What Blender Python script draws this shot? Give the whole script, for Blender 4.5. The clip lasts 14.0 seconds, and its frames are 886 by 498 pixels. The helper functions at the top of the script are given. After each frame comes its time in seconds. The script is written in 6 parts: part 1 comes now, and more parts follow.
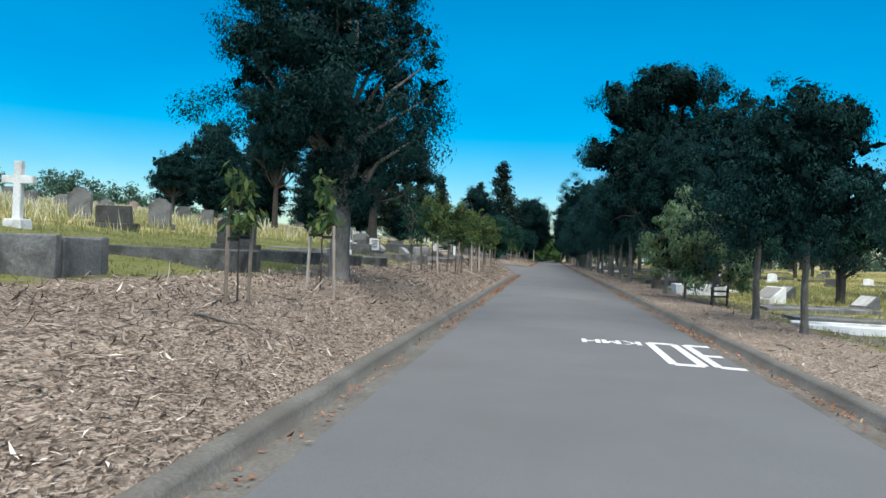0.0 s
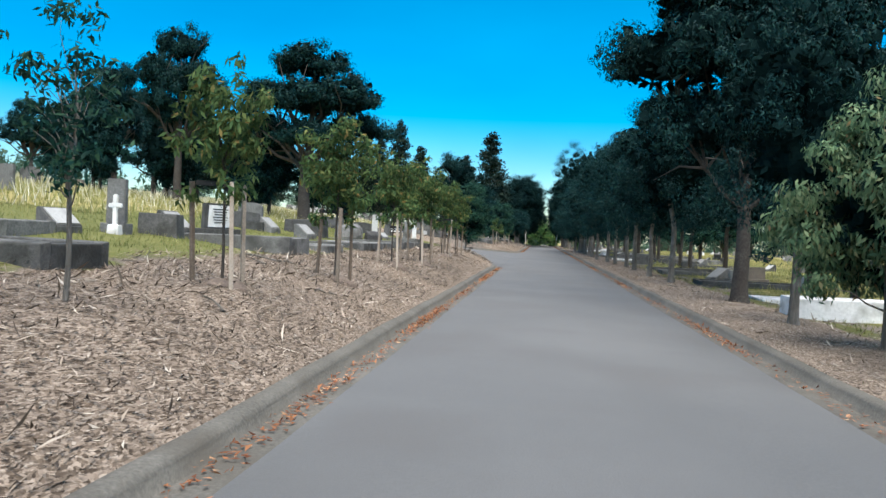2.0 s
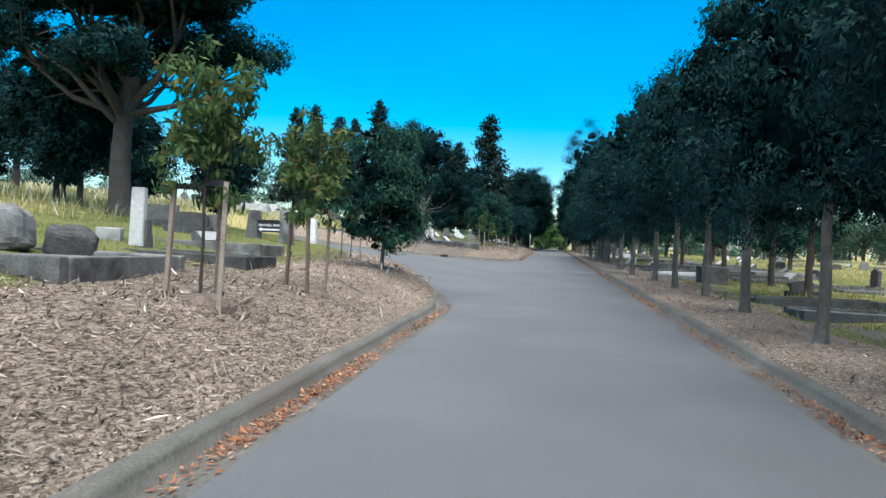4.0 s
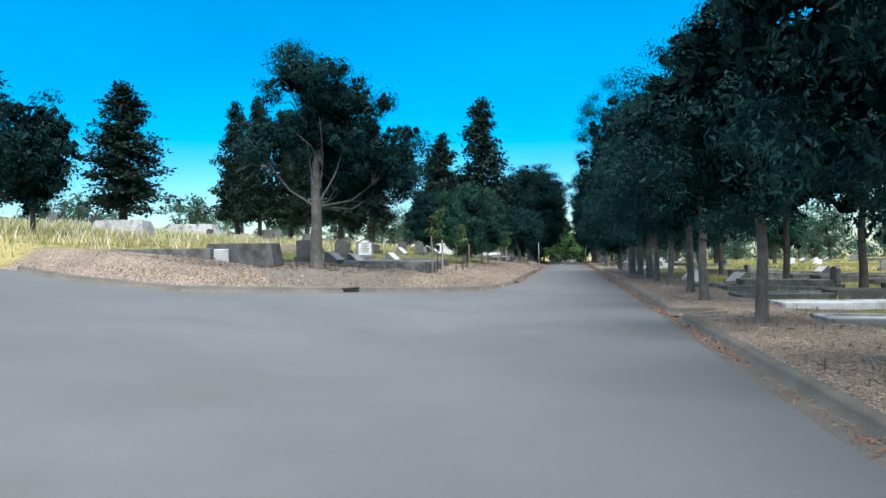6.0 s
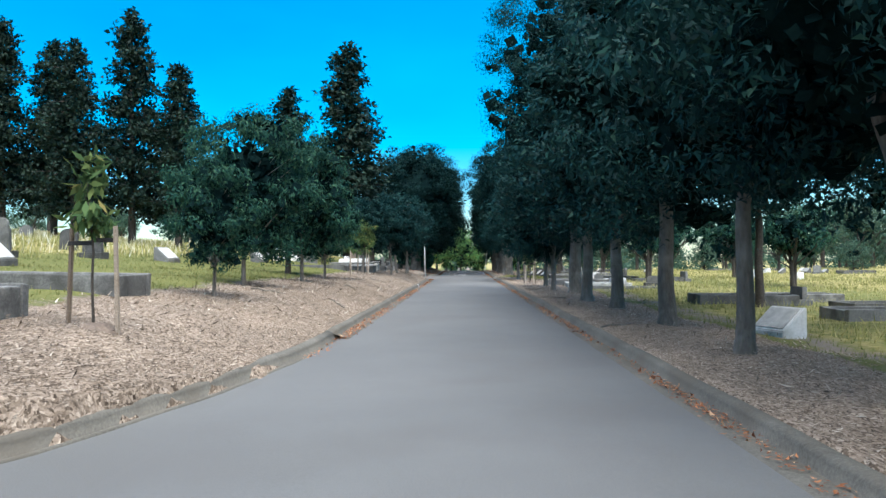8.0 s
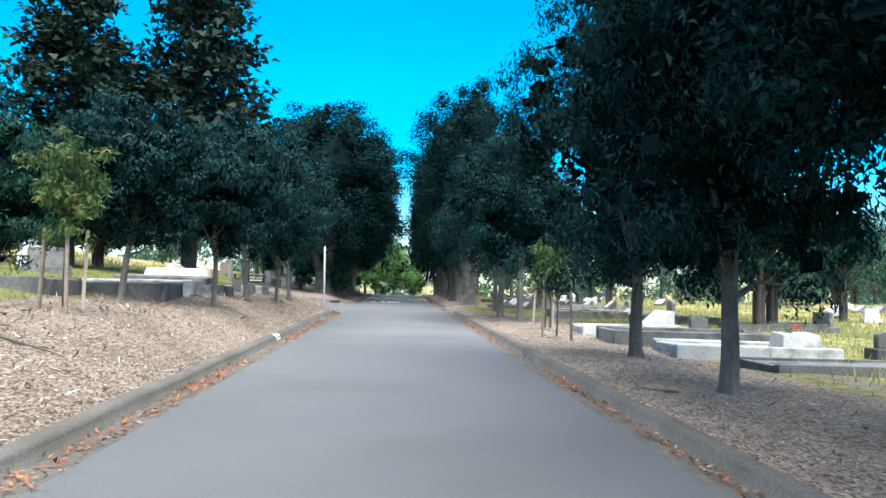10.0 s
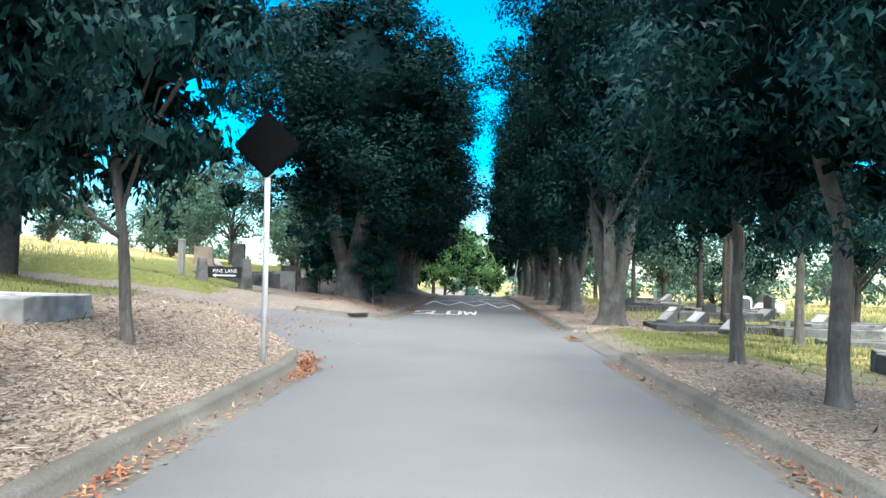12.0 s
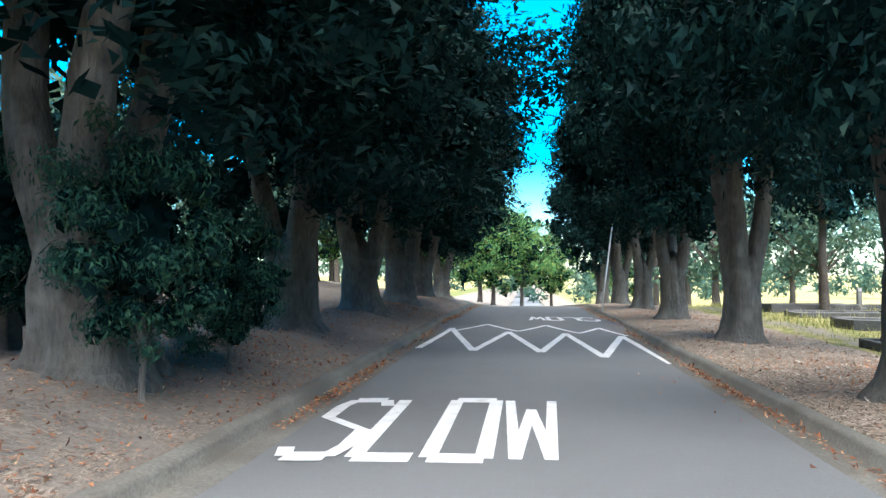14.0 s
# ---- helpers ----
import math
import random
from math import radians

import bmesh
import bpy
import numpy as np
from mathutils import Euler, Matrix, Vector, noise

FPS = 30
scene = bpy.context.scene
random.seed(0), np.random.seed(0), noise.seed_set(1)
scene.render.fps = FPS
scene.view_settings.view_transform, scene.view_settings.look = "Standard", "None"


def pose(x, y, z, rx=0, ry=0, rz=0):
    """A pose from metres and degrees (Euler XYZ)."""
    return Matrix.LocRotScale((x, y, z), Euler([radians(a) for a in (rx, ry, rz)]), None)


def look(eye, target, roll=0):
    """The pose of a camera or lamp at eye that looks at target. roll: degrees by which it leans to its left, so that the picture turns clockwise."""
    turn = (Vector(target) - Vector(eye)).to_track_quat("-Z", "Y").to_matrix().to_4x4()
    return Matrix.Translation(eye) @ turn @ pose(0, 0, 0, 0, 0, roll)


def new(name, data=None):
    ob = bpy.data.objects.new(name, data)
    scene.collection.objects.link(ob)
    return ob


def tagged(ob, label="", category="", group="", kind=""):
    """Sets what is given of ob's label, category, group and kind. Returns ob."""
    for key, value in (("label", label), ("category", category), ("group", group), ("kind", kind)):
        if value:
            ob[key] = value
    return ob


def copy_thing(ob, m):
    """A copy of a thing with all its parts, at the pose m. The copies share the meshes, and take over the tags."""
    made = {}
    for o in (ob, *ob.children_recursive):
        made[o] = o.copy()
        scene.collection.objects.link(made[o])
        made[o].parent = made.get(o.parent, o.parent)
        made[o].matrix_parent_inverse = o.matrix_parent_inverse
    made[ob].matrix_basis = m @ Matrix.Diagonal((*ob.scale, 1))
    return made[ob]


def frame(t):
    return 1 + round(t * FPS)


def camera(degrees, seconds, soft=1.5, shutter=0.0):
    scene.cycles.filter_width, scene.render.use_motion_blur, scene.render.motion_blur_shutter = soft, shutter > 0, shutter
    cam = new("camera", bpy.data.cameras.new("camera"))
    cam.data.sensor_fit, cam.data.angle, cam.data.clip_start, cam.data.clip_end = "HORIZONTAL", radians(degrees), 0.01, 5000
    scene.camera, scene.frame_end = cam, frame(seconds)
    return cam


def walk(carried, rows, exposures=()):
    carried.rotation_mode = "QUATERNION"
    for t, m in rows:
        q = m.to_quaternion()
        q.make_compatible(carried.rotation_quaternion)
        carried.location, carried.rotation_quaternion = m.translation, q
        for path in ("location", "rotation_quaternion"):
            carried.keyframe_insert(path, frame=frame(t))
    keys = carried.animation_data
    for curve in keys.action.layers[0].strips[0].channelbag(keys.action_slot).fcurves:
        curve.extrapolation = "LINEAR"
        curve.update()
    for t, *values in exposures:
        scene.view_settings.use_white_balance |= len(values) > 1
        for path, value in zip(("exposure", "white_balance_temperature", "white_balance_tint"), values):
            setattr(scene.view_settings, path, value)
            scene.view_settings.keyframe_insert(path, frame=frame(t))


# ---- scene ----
cam = camera(61.0, 14.0)
PATH = [
    (0, (-2.422, 0.274, 1.207), (-2.695, 2.255, 1.214), 2.2),
    (0.5, (-2.388, 3.523, 1.18), (-2.65, 5.506, 1.168), 1.4),
    (1, (-2.361, 6.815, 1.241), (-2.599, 8.8, 1.174), 0.8),
    (1.5, (-2.384, 10.149, 1.216), (-2.657, 12.13, 1.16), 1.9),
    (2, (-2.398, 13.706, 1.221), (-2.653, 15.689, 1.183), 2.6),
    (2.5, (-2.342, 17.44, 1.248), (-2.592, 19.424, 1.239), 1.9),
    (3, (-2.306, 21.472, 1.255), (-2.555, 23.456, 1.223), 4.1),
    (3.5, (-2.248, 25.611, 1.264), (-2.512, 27.593, 1.234), 2.7),
    (4, (-2.177, 30.189, 1.272), (-2.457, 32.169, 1.241), 2.4),
    (6.3, (-1.815, 50.916, 1.217), (-2.144, 52.888, 1.252), -0.9),
    (6.5, (-1.803, 52.805, 1.212), (-2.121, 54.779, 1.261), -0.5),
    (7, (-1.847, 57.6, 1.237), (-2.187, 59.571, 1.265), -1.0),
    (7.5, (-1.9, 62.433, 1.252), (-2.19, 64.411, 1.304), -0.7),
    (7.7, (-1.987, 64.391, 1.266), (-2.152, 66.384, 1.295), -0.5),
    (9.8, (-1.957, 87.016, 1.121), (-1.814, 89.009, 1.195), 0.3),
    (10, (-1.95, 88.646, 1.131), (-1.831, 90.64, 1.22), 1.5),
    (10.5, (-2.052, 92.65, 1.223), (-1.993, 94.648, 1.275), 1.1),
    (11, (-2.057, 96.839, 1.233), (-2.005, 98.837, 1.311), 1.1),
    (11.5, (-2.09, 100.905, 1.222), (-2.114, 102.903, 1.313), 1.5),
    (12, (-2.021, 104.914, 1.165), (-2.096, 106.911, 1.236), 1.6),
    (12.5, (-2.098, 108.814, 1.181), (-2.175, 110.811, 1.266), 1.3),
    (13, (-1.965, 113.181, 1.133), (-2.126, 115.172, 1.225), 0.0),
    (13.5, (-2.031, 117.82, 1.196), (-2.283, 119.803, 1.237), -1.5),
    (14, (-2.043, 122.427, 1.207), (-2.261, 124.414, 1.273), -0.1),
]
EXPOSURES = [(0, 1.04, 6080, 5), (0.9, 1.28, 6230, 8), (2, 1.35, 6180, 7), (4, 1.41, 5890, 5), (7, 1.5, 5890, 5), (10, 2.12, 5890, 5), (11, 2.26, 5890, 4), (12.5, 2.4, 5990, 5), (13.4, 2.36, 5990, 6), (14, 2.68, 5990, 6)]
walk(cam, [(t, look(eye, target, roll)) for t, eye, target, roll in PATH], EXPOSURES)

# ---- light: bright thin overcast under a deep blue sky ----
SUN_UP, SUN_AZ = 65.0, 168.0
world = bpy.data.worlds.new("sky")
scene.world = world
world.use_nodes = True
wn, wl = world.node_tree.nodes, world.node_tree.links
wn.clear()
sky = wn.new("ShaderNodeTexSky")
sky.sky_type = "NISHITA"
sky.sun_disc = False
sky.sun_elevation, sky.sun_rotation = radians(SUN_UP), radians(SUN_AZ)
sky.air_density, sky.dust_density, sky.ozone_density = 1.0, 0.55, 4.0
hue = wn.new("ShaderNodeHueSaturation")
hue.inputs["Saturation"].default_value = 1.75
hue.inputs["Hue"].default_value = 0.486
bg = wn.new("ShaderNodeBackground")
bg.inputs["Strength"].default_value = 0.075
out = wn.new("ShaderNodeOutputWorld")
wl.new(sky.outputs[0], hue.inputs["Color"])
# thin uneven cloud, a tenth lighter or darker
veil_at, veil_map, veil, veil_mix = wn.new("ShaderNodeTexCoord"), wn.new("ShaderNodeMapping"), wn.new("ShaderNodeTexNoise"), wn.new("ShaderNodeMixRGB")
veil_map.inputs["Scale"].default_value = (1.0, 1.0, 2.6)
veil.inputs["Scale"].default_value, veil.inputs["Detail"].default_value = 2.4, 5
veil_ramp = wn.new("ShaderNodeValToRGB")
veil_ramp.color_ramp.elements[0].position, veil_ramp.color_ramp.elements[0].color = 0.32, (0.86, 0.89, 0.94, 1)
veil_ramp.color_ramp.elements[1].position, veil_ramp.color_ramp.elements[1].color = 0.7, (1.12, 1.08, 1.03, 1)
veil_mix.blend_type = "MULTIPLY"
veil_mix.inputs[0].default_value = 1.0
wl.new(veil_at.outputs["Generated"], veil_map.inputs["Vector"])
wl.new(veil_map.outputs[0], veil.inputs["Vector"])
wl.new(veil.outputs["Fac"], veil_ramp.inputs[0])
wl.new(hue.outputs[0], veil_mix.inputs[1])
wl.new(veil_ramp.outputs[0], veil_mix.inputs[2])
wl.new(veil_mix.outputs[0], bg.inputs[0])
wl.new(bg.outputs[0], out.inputs[0])
sun_data = bpy.data.lights.new("sun", "SUN")
sun_data.energy, sun_data.angle, sun_data.color = 3.6, radians(80), (1.0, 0.885, 0.755)
sun = new("sun", sun_data)
saz, sup = radians(SUN_AZ), radians(SUN_UP)
sun.matrix_world = look((0, 0, 60), (-60 * math.sin(saz) * math.cos(sup), -60 * math.cos(saz) * math.cos(sup), 60 - 60 * math.sin(sup)))

# ---- materials ----


def ramp_node(nt, stops):
    r = nt.nodes.new("ShaderNodeValToRGB")
    el = r.color_ramp.elements
    while len(el) < len(stops):
        el.new(0.5)
    for e, (p, c) in zip(el, stops):
        e.position, e.color = p, (*c, 1)
    return r


def surface(name, dark, mid, light, big=0.6, small=14.0, rough=0.85, bump=0.3, metal=0.0, stain=None, stain_scale=1.3, by_object=0.0, grain=1.0):
    """A weathered surface: broad mottling, fine grain with relief, and stains."""
    m = bpy.data.materials.new(name)
    m.use_nodes = True
    nt = m.node_tree
    N, L = nt.nodes, nt.links
    p = N["Principled BSDF"]
    p.inputs["Roughness"].default_value, p.inputs["Metallic"].default_value = rough, metal
    p.inputs["Specular IOR Level"].default_value = 0.25
    tc = N.new("ShaderNodeTexCoord")
    a, b = N.new("ShaderNodeTexNoise"), N.new("ShaderNodeTexNoise")
    mp = N.new("ShaderNodeMapping")
    mp.inputs["Scale"].default_value = (1, 1, grain)
    L.new(tc.outputs["Object"], mp.inputs["Vector"])
    for n, s, d in ((a, big, 6), (b, small, 4)):
        n.inputs["Scale"].default_value, n.inputs["Detail"].default_value, n.inputs["Roughness"].default_value = s, d, 0.62
        L.new(mp.outputs[0], n.inputs["Vector"])
    mix = N.new("ShaderNodeMath")
    mix.operation = "MULTIPLY_ADD"
    mix.inputs[1].default_value = 0.5
    half = N.new("ShaderNodeMath")
    half.operation = "MULTIPLY"
    half.inputs[1].default_value = 0.5
    L.new(b.outputs["Fac"], half.inputs[0])
    L.new(a.outputs["Fac"], mix.inputs[0])
    L.new(half.outputs[0], mix.inputs[2])
    last = mix.outputs[0]
    if by_object:
        oi = N.new("ShaderNodeObjectInfo")
        sh = N.new("ShaderNodeMath")
        sh.operation = "MULTIPLY_ADD"
        sh.inputs[1].default_value = by_object
        L.new(oi.outputs["Random"], sh.inputs[0])
        off = N.new("ShaderNodeMath")
        off.operation = "SUBTRACT"
        off.inputs[1].default_value = by_object / 2
        L.new(last, off.inputs[0])
        L.new(off.outputs[0], sh.inputs[2])
        last = sh.outputs[0]
    r = ramp_node(nt, [(0.3, dark), (0.5, mid), (0.7, light)])
    L.new(last, r.inputs[0])
    col = r.outputs[0]
    if stain:
        c = N.new("ShaderNodeTexNoise")
        c.inputs["Scale"].default_value, c.inputs["Detail"].default_value = stain_scale, 8
        L.new(tc.outputs["Object"], c.inputs["Vector"])
        sr = ramp_node(nt, [(0.5, (0, 0, 0)), (0.66, (0.8, 0.8, 0.8))])
        L.new(c.outputs["Fac"], sr.inputs[0])
        mx = N.new("ShaderNodeMixRGB")
        mx.inputs[2].default_value = (*stain, 1)
        L.new(sr.outputs[0], mx.inputs[0])
        L.new(col, mx.inputs[1])
        col = mx.outputs[0]
    L.new(col, p.inputs["Base Color"])
    if bump:
        bn = N.new("ShaderNodeBump")
        bn.inputs["Strength"].default_value, bn.inputs["Distance"].default_value = bump, (0.02 if grain == 1.0 else 0.06)
        L.new(b.outputs["Fac"], bn.inputs["Height"])
        L.new(bn.outputs[0], p.inputs["Normal"])
    return m


def leafy(name, stops, rough=0.55, through_light=0.25, gloss=0.04):
    """Leaves: each leaf its own shade, a little light passing through."""
    m = bpy.data.materials.new(name)
    m.use_nodes = True
    nt = m.node_tree
    N, L = nt.nodes, nt.links
    p = N["Principled BSDF"]
    p.inputs["Roughness"].default_value = rough
    p.inputs["Specular IOR Level"].default_value = gloss
    g = N.new("ShaderNodeNewGeometry")
    r = ramp_node(nt, stops)
    L.new(g.outputs["Random Per Island"], r.inputs[0])
    tc, n = N.new("ShaderNodeTexCoord"), N.new("ShaderNodeTexNoise")
    n.inputs["Scale"].default_value = 0.9
    L.new(tc.outputs["Object"], n.inputs["Vector"])
    v = N.new("ShaderNodeHueSaturation")
    k = N.new("ShaderNodeMath")
    k.operation = "MULTIPLY_ADD"
    k.inputs[1].default_value, k.inputs[2].default_value = 1.6, 0.2
    L.new(n.outputs["Fac"], k.inputs[0])
    L.new(k.outputs[0], v.inputs["Value"])
    L.new(r.outputs[0], v.inputs["Color"])
    L.new(v.outputs[0], p.inputs["Base Color"])
    if through_light:
        t = N.new("ShaderNodeBsdfTranslucent")
        L.new(v.outputs[0], t.inputs["Color"])
        mx = N.new("ShaderNodeMixShader")
        mx.inputs[0].default_value = through_light
        L.new(p.outputs[0], mx.inputs[1])
        L.new(t.outputs[0], mx.inputs[2])
        L.new(mx.outputs[0], N["Material Output"].inputs["Surface"])
    return m


ASPHALT = surface("asphalt", (0.098, 0.1, 0.101), (0.122, 0.124, 0.125), (0.148, 0.149, 0.149), 0.3, 70, 0.88, 0.35, stain=(0.112, 0.111, 0.11), stain_scale=0.45)
CONCRETE = surface("kerb concrete", (0.07, 0.066, 0.057), (0.122, 0.115, 0.1), (0.19, 0.178, 0.157), 1.2, 40, 0.9, 0.4, stain=(0.1, 0.09, 0.075))
GRAVE_GREY = surface("weathered cement", (0.075, 0.076, 0.075), (0.15, 0.15, 0.146), (0.25, 0.248, 0.238), 1.6, 30, 0.92, 0.5, stain=(0.05, 0.05, 0.047), stain_scale=2.2, by_object=0.2)
GRAVE_DARK = surface("dark mossy stone", (0.045, 0.045, 0.045), (0.085, 0.085, 0.083), (0.15, 0.148, 0.14), 1.8, 30, 0.9, 0.5, stain=(0.03, 0.031, 0.028), stain_scale=2.5, by_object=0.2)
GRAVE_WHITE = surface("white marble", (0.5, 0.5, 0.49), (0.68, 0.68, 0.67), (0.82, 0.82, 0.81), 1.5, 20, 0.6, 0.15, stain=(0.3, 0.3, 0.28), stain_scale=2.0)
GRAVE_PALE = surface("pale worn marble", (0.26, 0.26, 0.25), (0.38, 0.38, 0.37), (0.52, 0.52, 0.5), 1.5, 20, 0.7, 0.2, stain=(0.15, 0.15, 0.14), stain_scale=2.5, by_object=0.4)
SANDSTONE = surface("sandstone", (0.16, 0.13, 0.1), (0.27, 0.22, 0.18), (0.36, 0.31, 0.26), 1.4, 35, 0.92, 0.5, stain=(0.08, 0.07, 0.06))
BARK = surface("grey bark", (0.08, 0.073, 0.063), (0.155, 0.142, 0.125), (0.25, 0.232, 0.21), 2.5, 26, 0.95, 1.0, stain=(0.24, 0.23, 0.21), stain_scale=3.0, grain=0.22)
BARK_DARK = surface("dark bark", (0.03, 0.025, 0.022), (0.06, 0.052, 0.045), (0.1, 0.09, 0.08), 2.5, 22, 0.95, 0.9)
# darker copy of the grey bark: shade on the trunks is put into the colour
BARK_SHADED = surface("fig bark", (0.05, 0.047, 0.042), (0.1, 0.095, 0.085), (0.175, 0.165, 0.148), 2.5, 26, 0.95, 1.0, stain=(0.16, 0.155, 0.14), stain_scale=3.0, grain=0.22)
TIMBER = surface("weathered hardwood stake", (0.13, 0.1, 0.075), (0.25, 0.205, 0.16), (0.42, 0.36, 0.295), 3, 60, 0.9, 0.4, by_object=0.5)
STRAP = surface("black rubber strap", (0.02, 0.02, 0.02), (0.03, 0.03, 0.03), (0.05, 0.05, 0.05), 4, 40, 0.7, 0.1)
PAINT = surface("worn road paint", (0.42, 0.42, 0.415), (0.6, 0.6, 0.59), (0.72, 0.72, 0.71), 2.0, 60, 0.7, 0.2, stain=(0.44, 0.44, 0.435), stain_scale=6.0)
POST_WHITE = surface("white painted steel", (0.6, 0.6, 0.6), (0.74, 0.74, 0.74), (0.82, 0.82, 0.82), 2.0, 30, 0.5, 0.05, stain=(0.5, 0.49, 0.47))
STEEL = surface("galvanised steel", (0.25, 0.26, 0.27), (0.36, 0.37, 0.38), (0.46, 0.47, 0.48), 3, 30, 0.5, 0.05, metal=0.7)
# shade put into the colour: near-black so that the plate merges with the trees
SIGN_SHADE = surface("sign plate with shade in its colour", (0.003, 0.004, 0.005), (0.005, 0.006, 0.007), (0.008, 0.009, 0.01), 2, 30, 0.6, 0.05)
SIGN_SHADE.node_tree.nodes["Principled BSDF"].inputs["Specular IOR Level"].default_value = 0.05
BLACK_PLATE = surface("black enamel", (0.012, 0.012, 0.014), (0.02, 0.02, 0.022), (0.03, 0.03, 0.032), 2, 20, 0.45, 0.03)
LETTER_WHITE = surface("white enamel", (0.65, 0.65, 0.65), (0.75, 0.75, 0.75), (0.8, 0.8, 0.8), 4, 30, 0.6, 0.0)
IRON = surface("cast iron grate", (0.06, 0.052, 0.046), (0.11, 0.098, 0.088), (0.17, 0.15, 0.13), 3, 30, 0.7, 0.3)
CHIP = leafy("wood chips", [(0.0, (0.066, 0.05, 0.038)), (0.35, (0.19, 0.15, 0.114)), (0.75, (0.335, 0.28, 0.225)), (0.94, (0.48, 0.42, 0.35)), (1.0, (0.68, 0.62, 0.53))], 0.9, 0.0)
LITTER = leafy("dry leaves", [(0.0, (0.1, 0.042, 0.026)), (0.45, (0.27, 0.11, 0.055)), (0.85, (0.42, 0.2, 0.1)), (1.0, (0.52, 0.37, 0.23))], 0.8, 0.1)
GRASS_DRY = leafy("dry grass blades", [(0.0, (0.19, 0.2, 0.06)), (0.5, (0.31, 0.3, 0.11)), (1.0, (0.48, 0.43, 0.22))], 0.8, 0.3)
GRASS_GREEN = leafy("green grass blades", [(0.0, (0.1, 0.125, 0.04)), (0.5, (0.18, 0.195, 0.065)), (1.0, (0.32, 0.29, 0.13))], 0.8, 0.5)
FLOWER = leafy("pale seed heads", [(0.0, (0.6, 0.56, 0.4)), (1.0, (0.75, 0.72, 0.6))], 0.8, 0.2)
# below real foliage tone: crown shade and a blue tint are in the colour
LEAF_DARK = leafy("evergreen leaves toned for shade", [(0.0, (0.006, 0.023, 0.024)), (0.55, (0.009, 0.033, 0.033)), (0.9, (0.014, 0.046, 0.041)), (1.0, (0.025, 0.062, 0.046))], 0.5, 0.16, 0.06)
# near-black fill: the shade inside the crowns is put into this colour
CROWN_SHADE = surface("dark crown interior shade", (0.004, 0.010, 0.010), (0.006, 0.016, 0.016), (0.010, 0.024, 0.022), 3, 20, 1.0, 0.2)
CROWN_SHADE.node_tree.nodes["Principled BSDF"].inputs["Specular IOR Level"].default_value = 0.0
# darker again, with the fig crowns' deep shade put into the leaf colour
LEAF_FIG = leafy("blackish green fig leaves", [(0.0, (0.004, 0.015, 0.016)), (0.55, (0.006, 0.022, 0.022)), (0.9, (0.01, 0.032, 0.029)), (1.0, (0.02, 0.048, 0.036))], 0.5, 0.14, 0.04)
LEAF_MID = leafy("mid green leaves", [(0.0, (0.009, 0.036, 0.03)), (0.5, (0.019, 0.062, 0.045)), (1.0, (0.045, 0.1, 0.055))], 0.5, 0.2, 0.06)
LEAF_BUSHY = leafy("soft green hanging leaves", [(0.0, (0.06, 0.115, 0.065)), (0.55, (0.125, 0.2, 0.105)), (0.95, (0.21, 0.27, 0.15)), (1.0, (0.3, 0.2, 0.1))], 0.45, 0.35)
LEAF_YOUNG = leafy("young green leaves", [(0.0, (0.04, 0.08, 0.034)), (0.55, (0.08, 0.135, 0.05)), (0.93, (0.14, 0.175, 0.06)), (1.0, (0.24, 0.16, 0.06))], 0.5, 0.3)
LEAF_FRESH = leafy("fresh bright leaves", [(0.0, (0.05, 0.13, 0.05)), (0.6, (0.1, 0.21, 0.07)), (0.92, (0.18, 0.28, 0.08)), (1.0, (0.34, 0.32, 0.08))], 0.5, 0.35)
# haze over the far trees is put into the leaf colour: lighter, bluer
LEAF_HAZE = leafy("foliage lightened for haze", [(0.0, (0.032, 0.07, 0.055)), (0.5, (0.06, 0.108, 0.08)), (1.0, (0.1, 0.148, 0.095))], 0.7, 0.25)
NEEDLE = leafy("pine needles", [(0.0, (0.007, 0.017, 0.014)), (0.5, (0.013, 0.028, 0.021)), (1.0, (0.025, 0.042, 0.028))], 0.55, 0.1, 0.1)
RED_FLOWER = leafy("red petals", [(0.0, (0.5, 0.03, 0.02)), (1.0, (0.7, 0.08, 0.05))])


